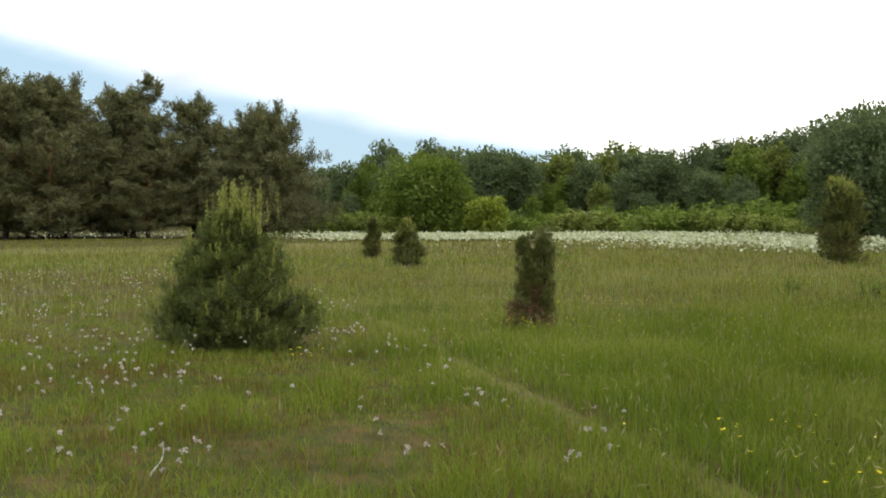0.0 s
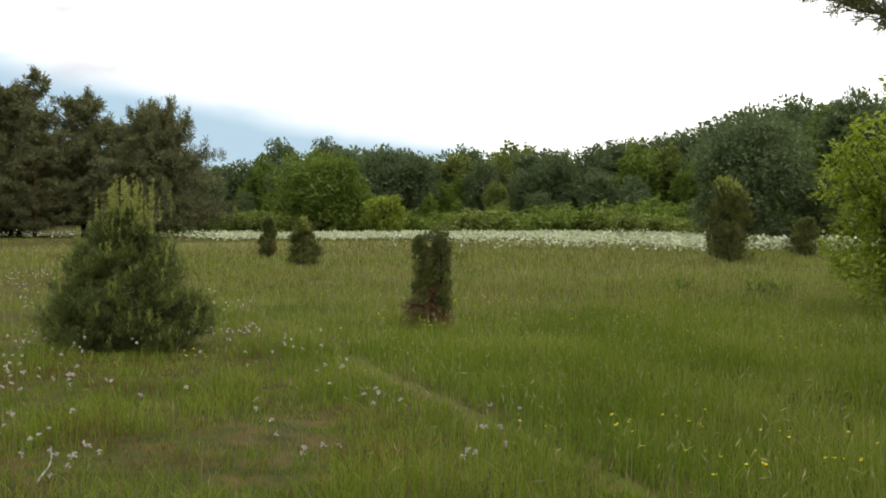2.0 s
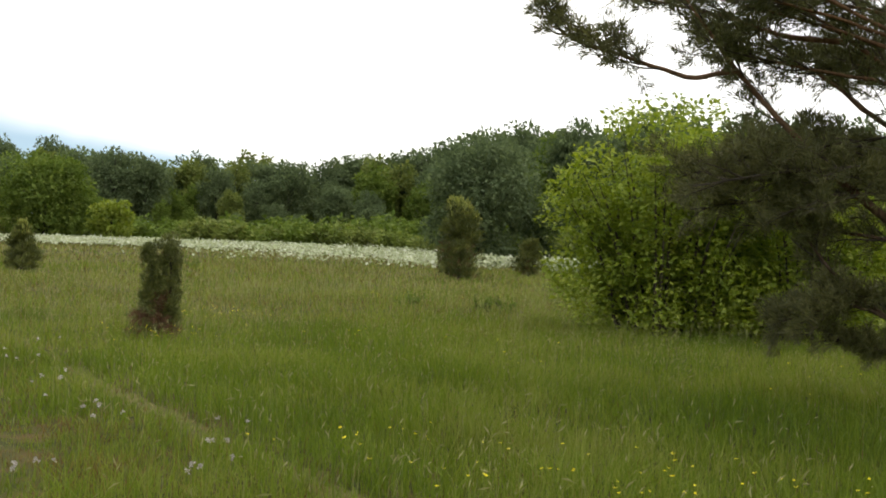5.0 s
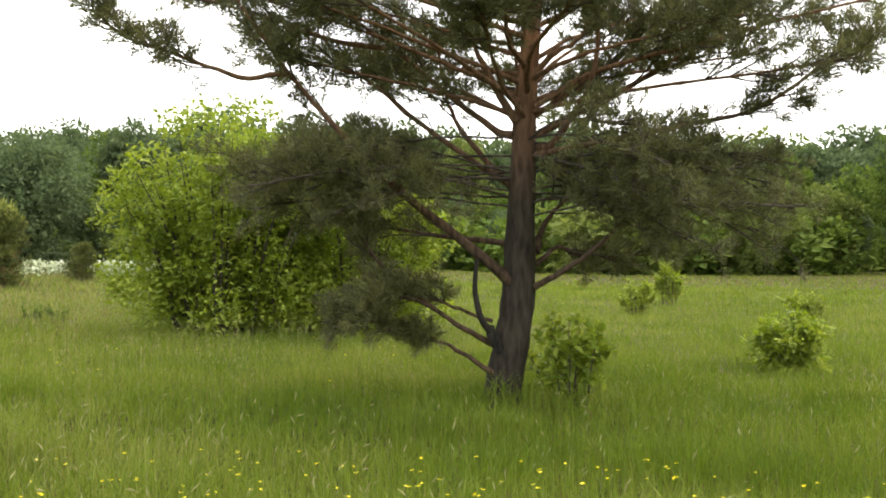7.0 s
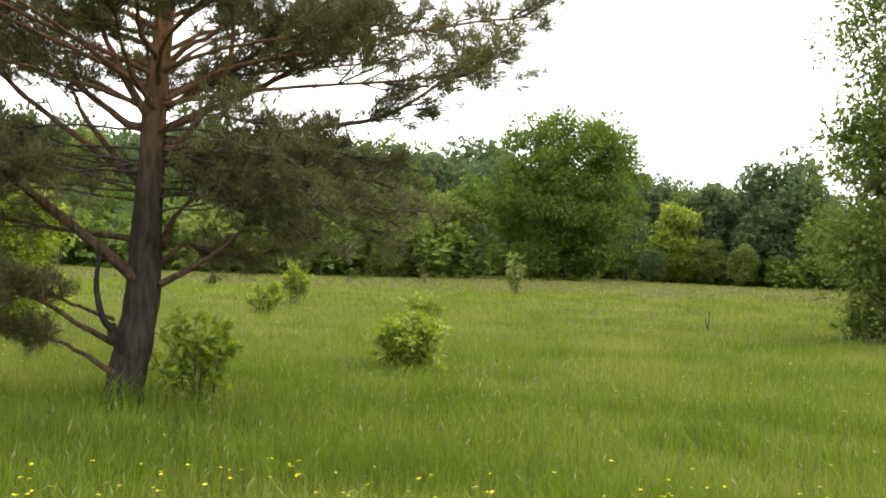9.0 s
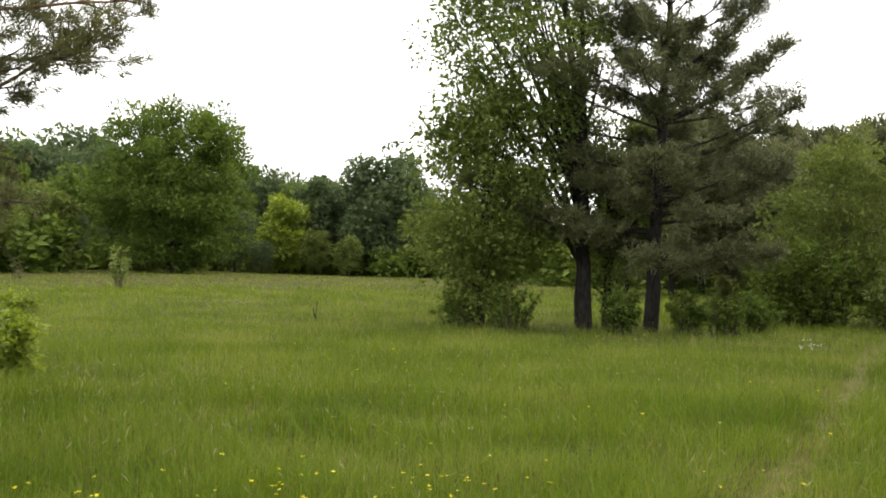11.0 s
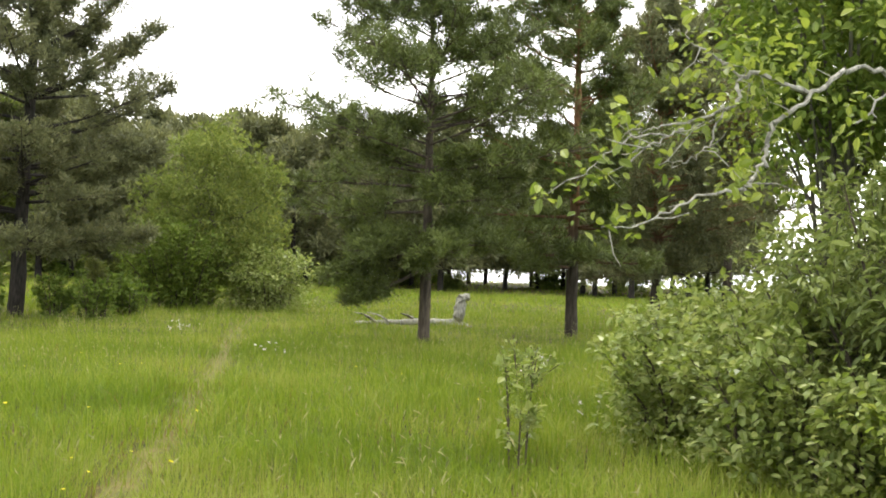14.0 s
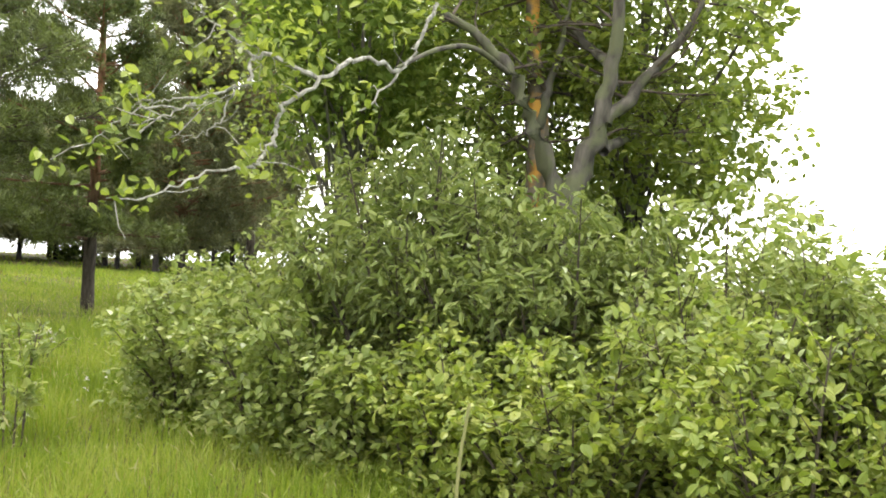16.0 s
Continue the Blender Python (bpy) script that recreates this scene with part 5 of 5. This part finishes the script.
def forked_tree():
    """The old grey tree whose limbs part low over the thicket."""
    rng = np.random.default_rng(56)
    top = thing("forked_tree", at(5.87, -7.08), "old grey-barked forked tree with lichen and bright leaves", "tree")
    ux, vx = np.array([-0.78, -0.63, 0]), np.array([0.63, -0.78, 0])

    def pt(u, v, z):
        return ux * u + vx * v + np.array([0, 0, z])

    g = Geo()
    tube(g, curve([pt(0.05, 0, -0.1), pt(0.02, 0, 1.0), pt(0.0, 0, 1.75), pt(0.02, 0, 2.2)], 14), 0.16, 0.12, 12, 0.05, rng)
    part("trunk", g, M_GREY_BARK, top, "", True)
    limbs = [
        (0.088, M_GREY_BARK, (0.0, 0, 2.08), (-0.2, -0.05, 2.5), (-0.36, -0.1, 2.87), (-0.48, -0.1, 3.1), (-0.70, -0.15, 3.31), (-1.1, -0.3, 3.55)),
        (0.10, M_GREY_BARK, (0.03, 0, 2.10), (0.20, 0, 2.55), (0.30, 0, 3.0), (0.36, 0, 3.6), (0.36, 0.1, 5.2)),
        (0.065, M_GREY_BARK, (0.3, 0, 2.72), (0.6, 0.1, 3.1), (0.95, 0.2, 3.6), (1.5, 0.3, 4.6)),
        (0.11, M_LICHEN_BARK, (-0.22, 0.35, 2.0), (-0.26, 0.36, 2.72), (-0.34, 0.42, 3.57), (-0.45, 0.45, 4.9)),
        (0.05, M_GREY_BARK, (-0.25, 0.3, 2.7), (-0.15, 0.3, 3.2), (0.0, 0.3, 4.0)),
        (0.05, M_GREY_BARK, (0.3, 0.0, 2.5), (0.6, 0.4, 2.7), (0.9, 0.7, 2.75), (1.15, 0.9, 2.8)),
        (0.045, M_GREY_BARK, (0.32, 0.1, 3.2), (-0.2, 0.8, 3.8), (-0.6, 1.2, 4.4)),
    ]
    lg = Geo()
    for r0, mt, *pts in limbs:
        path = curve([pt(*q) for q in pts], 16)
        path[1:-1] += rng.normal(0, 0.012, (14, 3))
        L = np.linalg.norm(np.diff(path, axis=0), axis=1).sum()
        g = Geo()
        tube(g, path, r0, r0 * 0.35 if r0 > 0.08 else 0.008, 9, 0.05, rng)
        limb = part("limb", g, mt, top, "orange lichen-covered limb" if mt is M_LICHEN_BARK else "", True)
        tw = Geo()
        for f in np.linspace(0.25, 0.98, 13):
            i = int(f * 15)
            way = unit(rng.normal(0, 1, 3) * [1, 1, 0.5] + [0, 0, 0.25])
            e = path[i] + way * rng.uniform(0.45, 1.05)
            sub = curve([path[i], (path[i] + e) / 2 + rng.normal(0, 0.06, 3), e], 8)
            own = Geo()
            tube(own, sub, 0.014, 0.004, 5)
            p, d = twigs(sub, 0.9, rng, own, 10, 0.45, 12, 0.16, 0.12, 0.4, 3, 0.004)
            u, v = p @ ux, p @ vx
            keep = ((v > 0.12) | (np.abs(u) > 1.0) | (p[:, 2] > 3.9)) & (p[:, 2] > 2.3)
            if keep.mean() > 0.4:
                for v0 in own.f[4]:
                    tw.f[4].append(v0 + tw.n)
                tw.v += own.v
                tw.n += own.n
            leaves(lg, p[keep], 0.062, rng, 0.5, 0.72, (d * [1, 1, 0.2])[keep], True)
        if tw.n:
            part("twig_spray", tw, M_TWIG, limb)
    part("crown", lg, M_LEAF_ASPEN, top)
    return top


old_tree = forked_tree()


def dead_boughs(owner):
    """Bare bleached boughs that reach out of the old tree, crooked and forked, with a few leafy tips."""
    rng = np.random.default_rng(57)
    ux, vx = np.array([-0.78, -0.63, 0]), np.array([0.63, -0.78, 0])
    g, tips = Geo(), []
    live = Geo()
    tube(live, curve([ux * u + vx * v + np.array([0, 0, z]) for u, v, z in ((-0.50, -0.12, 3.08), (-0.72, -0.64, 3.17), (-0.94, -1.07, 3.07), (-1.15, -1.52, 2.85))], 16), 0.024, 0.015, 8, 0.08, rng)
    part("limb", live, M_GREY_BARK, owner, "", True)

    def crook(r0, r1, *pts, shoots=4):
        path = curve([ux * u + vx * v + np.array([0, 0, z]) for u, v, z in pts], 22)
        path[1:-1] += rng.normal(0, 0.010, (20, 3))
        tube(g, path, r0, r1, 7, 0.12, rng)
        tips.append(path[-1])
        for j in range(shoots):
            q = path[int(rng.integers(6, 22))]
            e = q + rng.normal(0, 0.15, 3) + [0, 0, 0.03]
            tube(g, [q, (q + e) / 2 + rng.normal(0, 0.025, 3), e], 0.005, 0.002, 4)
            if j < 2:
                tips.append(e)

    crook(0.017, 0.006, (-0.93, -1.27, 3.36), (-1.01, -1.38, 3.09), (-1.13, -1.50, 2.83), (-1.34, -1.73, 2.52))
    crook(0.017, 0.013, (-1.13, -1.50, 2.84), (-1.34, -1.83, 2.85), (-1.51, -2.15, 2.66), (-1.69, -2.38, 2.46), shoots=3)
    crook(0.017, 0.007, (-1.54, -2.16, 2.66), (-1.70, -2.38, 2.72), (-1.84, -2.50, 2.73), (-1.83, -2.60, 2.60), (-1.88, -2.71, 2.50), (-2.04, -2.83, 2.43))
    crook(0.008, 0.003, (-2.04, -2.83, 2.43), (-2.13, -2.94, 2.33), (-2.33, -3.17, 2.21), shoots=5)
    crook(0.015, 0.010, (-1.69, -2.38, 2.46), (-1.71, -2.48, 2.22), (-1.78, -2.59, 2.04), shoots=2)
    crook(0.011, 0.003, (-1.78, -2.59, 2.04), (-1.89, -2.71, 2.03), (-2.09, -2.93, 1.91), (-2.26, -3.06, 1.81), (-2.39, -3.28, 1.79))
    crook(0.009, 0.003, (-1.84, -2.50, 2.73), (-2.05, -2.63, 2.88), (-2.22, -2.75, 3.02))
    crook(0.007, 0.002, (-2.13, -2.94, 2.33), (-2.30, -3.06, 2.32), (-2.44, -3.18, 2.19), (-2.54, -3.30, 2.05))
    crook(0.007, 0.002, (-2.04, -2.83, 2.43), (-2.24, -2.96, 2.37), (-2.41, -3.08, 2.30))
    crook(0.007, 0.002, (-1.88, -2.71, 2.50), (-1.98, -2.82, 2.24), (-2.20, -2.95, 2.17))
    bough = part("dead_bough", g, M_DEAD, owner, "bare bleached bough")
    lg = Geo()
    for t in tips:
        p = t + rng.normal(0, 0.07, (13, 3))
        leaves(lg, p, 0.066, rng, 0.3, 0.56, rng.normal(0, 1, (13, 3)), True)
    # leafy sprigs over and round the bare wood
    for k in range(16):
        u = rng.uniform(0.0, 1.0)
        c = ux * (-1.15 - 0.95 * u) + vx * (-1.5 - 1.35 * u) + np.array([0, 0, 3.05 - 0.35 * u + rng.normal(0, 0.22)])
        p = c + rng.normal(0, 0.11, (16, 3))
        leaves(lg, p, 0.062, rng, 0.4, 0.6, rng.normal(0, 1, (16, 3)), True)
    part("foliage", lg, M_LEAF_ASPEN, bough, "bright leaves at the twig tips")


dead_boughs(old_tree)
broadleaf("aspen", (10.6, -8.3), 6.5, 2.0, 161, "slender leaning aspen behind the thicket", M_LEAF_ASPEN, 0.33, 110, 115, 0.066, M_GREY_BARK, 0.10, None, 0.33, 0.4, 0.75, 24, (-0.6, -0.5), True, "aspens behind the thicket", "tree", 0.5)
broadleaf("aspen", (8.2, -6.8), 5.4, 1.2, 164, "young aspen with dense leaves rising from the thicket", M_LEAF, 0.40, 90, 100, 0.068, M_GREY_BARK, 0.06, None, 0.3, 0.4, 0.75, 16, (0, 0), True, "aspens behind the thicket", "tree", 0.5)
broadleaf("aspen", (12.8, -10.2), 7.6, 1.7, 165, "leaning dark-leaved aspen with a bare lower stem", M_LEAF, 0.38, 120, 120, 0.085, M_GREY_BARK, 0.09, None, 0.28, 0.4, 0.75, 20, (-0.7, -0.4), False, "aspens behind the thicket", "tree", 0.5)
broadleaf("aspen", (8.6, -9.3), 6.5, 2.1, 162, "leafy aspen with grey stem behind the thicket", M_LEAF, 0.16, 105, 110, 0.074, M_GREY_BARK, 0.10, None, 0.27, 0.4, 0.75, 24, (0, 0), True, "aspens behind the thicket", "tree", 0.5)
broadleaf("aspen", (6.6, -9.0), 6.0, 1.7, 163, "leafy aspen with grey stem behind the thicket", M_LEAF_ASPEN, 0.12, 120, 125, 0.075, M_GREY_BARK, 0.10, None, 0.27, 0.4, 0.75, 24, (0, 0), True, "aspens behind the thicket", "tree", 0.5)


def loose_bits():
    rng = np.random.default_rng(59)
    g = Geo()
    tube(g, curve([(-1.83, 7.0, 0.03), (-1.80, 7.2, 0.10), (-1.84, 7.38, 0.17)], 8), 0.007, 0.004, 6, 0.1, rng)
    tagged(part("stick", g, M_DEAD), "bleached dry stick lying in the short turf", "stick")
    g = Geo()
    tube(g, curve([(3.8, -4.0, -0.02), (3.81, -4.0, 0.5), (3.78, -4.02, 0.88)], 8), 0.011, 0.008, 6, 0.05, rng)
    tagged(part("dry_stalk", g, M_SEED), "single tall dry hollow stalk before the thicket", "stalk")


loose_bits()
for x, y, h, r, s in ((5.0, 47.5, 0.55, 0.8, 171), (7.6, 24.6, 0.42, 0.45, 172), (8.8, 23.4, 0.45, 0.3, 173), (9.3, 23.2, 0.4, 0.3, 174)):
    shrub("weed", (x, y), h, r, s, "small dark green weed standing in the long grass", M_LEAF, 160, 0.09, 7, False, "meadow weeds", "weed", 0.5, None, 4)


# ---------- flowers ----------
def flowers():
    rng = np.random.default_rng(58)
    # seed clocks on the dry turf
    g = Geo()
    x, y = scatter(rng, 6.5, 45, 2.2, 24, -14)
    k = (dry_side(x, y) > 0.15) & (rng.uniform(0, 1, len(x)) < (0.3 + 0.7 * soft_noise(x, y, 0.9, 31) ** 2) * 0.8 * np.clip(30 / np.hypot(x, y) - 0.5, 0.25, 1.6))
    x, y = x[k], y[k]
    cl = rng.integers(1, 7, len(x))
    x, y = np.repeat(x, cl), np.repeat(y, cl)
    x, y = x + rng.normal(0, 0.13, len(x)), y + rng.normal(0, 0.13, len(y))
    n = len(x)
    h = rng.uniform(0.16, 0.34, n)
    stalks = blades(Geo(), x, y, h, np.full(n, 0.005), rng, 1, 0.05)
    tagged(part("dandelion_stalks", stalks, M_GRASS), "thin green dandelion stalks on short turf", "flowers", "", "stuff")
    P = np.stack([x, y, ground_z(x, y) + h], 1)
    tufts(g, P, np.tile([[0, 0, 0.05]], (n, 1)), 0.021, rng, 14, 0.016, 1.0, 0.0)
    tagged(part("dandelion_clocks", g, M_CLOCK), "white fluffy dandelion seed clocks on short turf", "flowers", "", "stuff")
    # buttercups in the long grass
    g = Geo()
    xs, ys = [], []
    for cx, cy, s, m in [(2.6, 9.6, 0.5, 16), (3.1, 8.3, 0.5, 12), (3.9, 7.6, 0.6, 14), (4.6, 7.2, 0.6, 16), (5.6, 6.4, 0.7, 18), (6.6, 5.6, 0.8, 22), (1.3, 17.2, 0.5, 26), (2.6, 21.5, 0.7, 60), (8.4, 29, 0.9, 40), (5.0, 16, 1.2, 14),
                        (-1.6, 13.2, 0.12, 7), (7.6, 2.6, 0.8, 40), (8.0, 1.6, 0.7, 26), (7.3, 3.5, 0.8, 24), (8.5, 12.5, 1.2, 16), (12, 14, 1.5, 16), (9.5, 0.6, 1.2, 16), (14, 3, 2, 16), (7.0, 4.6, 0.8, 16), (14, -1, 2.5, 12), (24, 0.8, 0.5, 10)]:
        xs.append(rng.normal(cx, s, m))
        ys.append(rng.normal(cy, s, m))
    x, y = np.concatenate(xs), np.concatenate(ys)
    n = len(x)
    near = np.where(np.hypot(x, y) < 10.5, 0.76, 0.9)
    x, y = x * near, y * near
    h = rng.uniform(0.18, 0.32, n)
    P = np.stack([x, y, ground_z(x, y) + h], 1)
    d = np.hypot(x, y)
    for j in range(5):
        a = 2 * np.pi * j / 5 + rng.uniform(0, 6, n)
        leaves(g, P, 0.016, rng, 1.0, 0.9, np.stack([np.cos(a), np.sin(a), np.full(n, 0.3)], 1) * 3)
    tagged(part("buttercups", g, M_YELLOW), "small yellow buttercups in the long grass", "flowers", "", "stuff")
    # the belt of cow parsley at the far side of the meadow
    g = Geo()
    a = rng.uniform(-29, 20, 42000)
    t = (20 - a) / 49
    r = (116 - 60 * t) + rng.normal(0, 1, len(a)) * (9 + 3 * t)
    k = rng.uniform(0, 1, len(a)) < (0.25 + 0.75 * soft_noise(a * 1.5, r * 0.2, 1.0, 41)) * np.clip((8.5 - a) / 3, 0.07, 1)
    a, r = a[k], np.clip(r, 52, 140)[k]
    x, y = -np.sin(np.radians(a)) * r, np.cos(np.radians(a)) * r
    P = np.stack([x, y, ground_z(x, y) + rng.uniform(0.35, 0.8, len(x))], 1)
    leaves(g, P, 0.15, rng, 2.0, 1.0)
    tagged(part("cow_parsley", g, M_WHITE), "belt of white flowering cow parsley across the meadow", "flowers", "", "stuff")
    # a few white flowers by the path
    g = Geo()
    for cx, cy, m in ((20.5, -2.6, 14), (13.6, -6.4, 16), (15.5, -3.2, 8), (9.0, -4.6, 4)):
        P = np.stack([rng.normal(cx, 0.16, m), rng.normal(cy, 0.16, m), rng.uniform(0.15, 0.35, m)], 1)
        leaves(g, np.repeat(P, 4, 0), 0.03, rng, 1.5, 0.9)
    tagged(part("white_flowers", g, M_CLOCK), "small tufts of white flowers beside the footpath", "flowers", "", "stuff")


flowers()
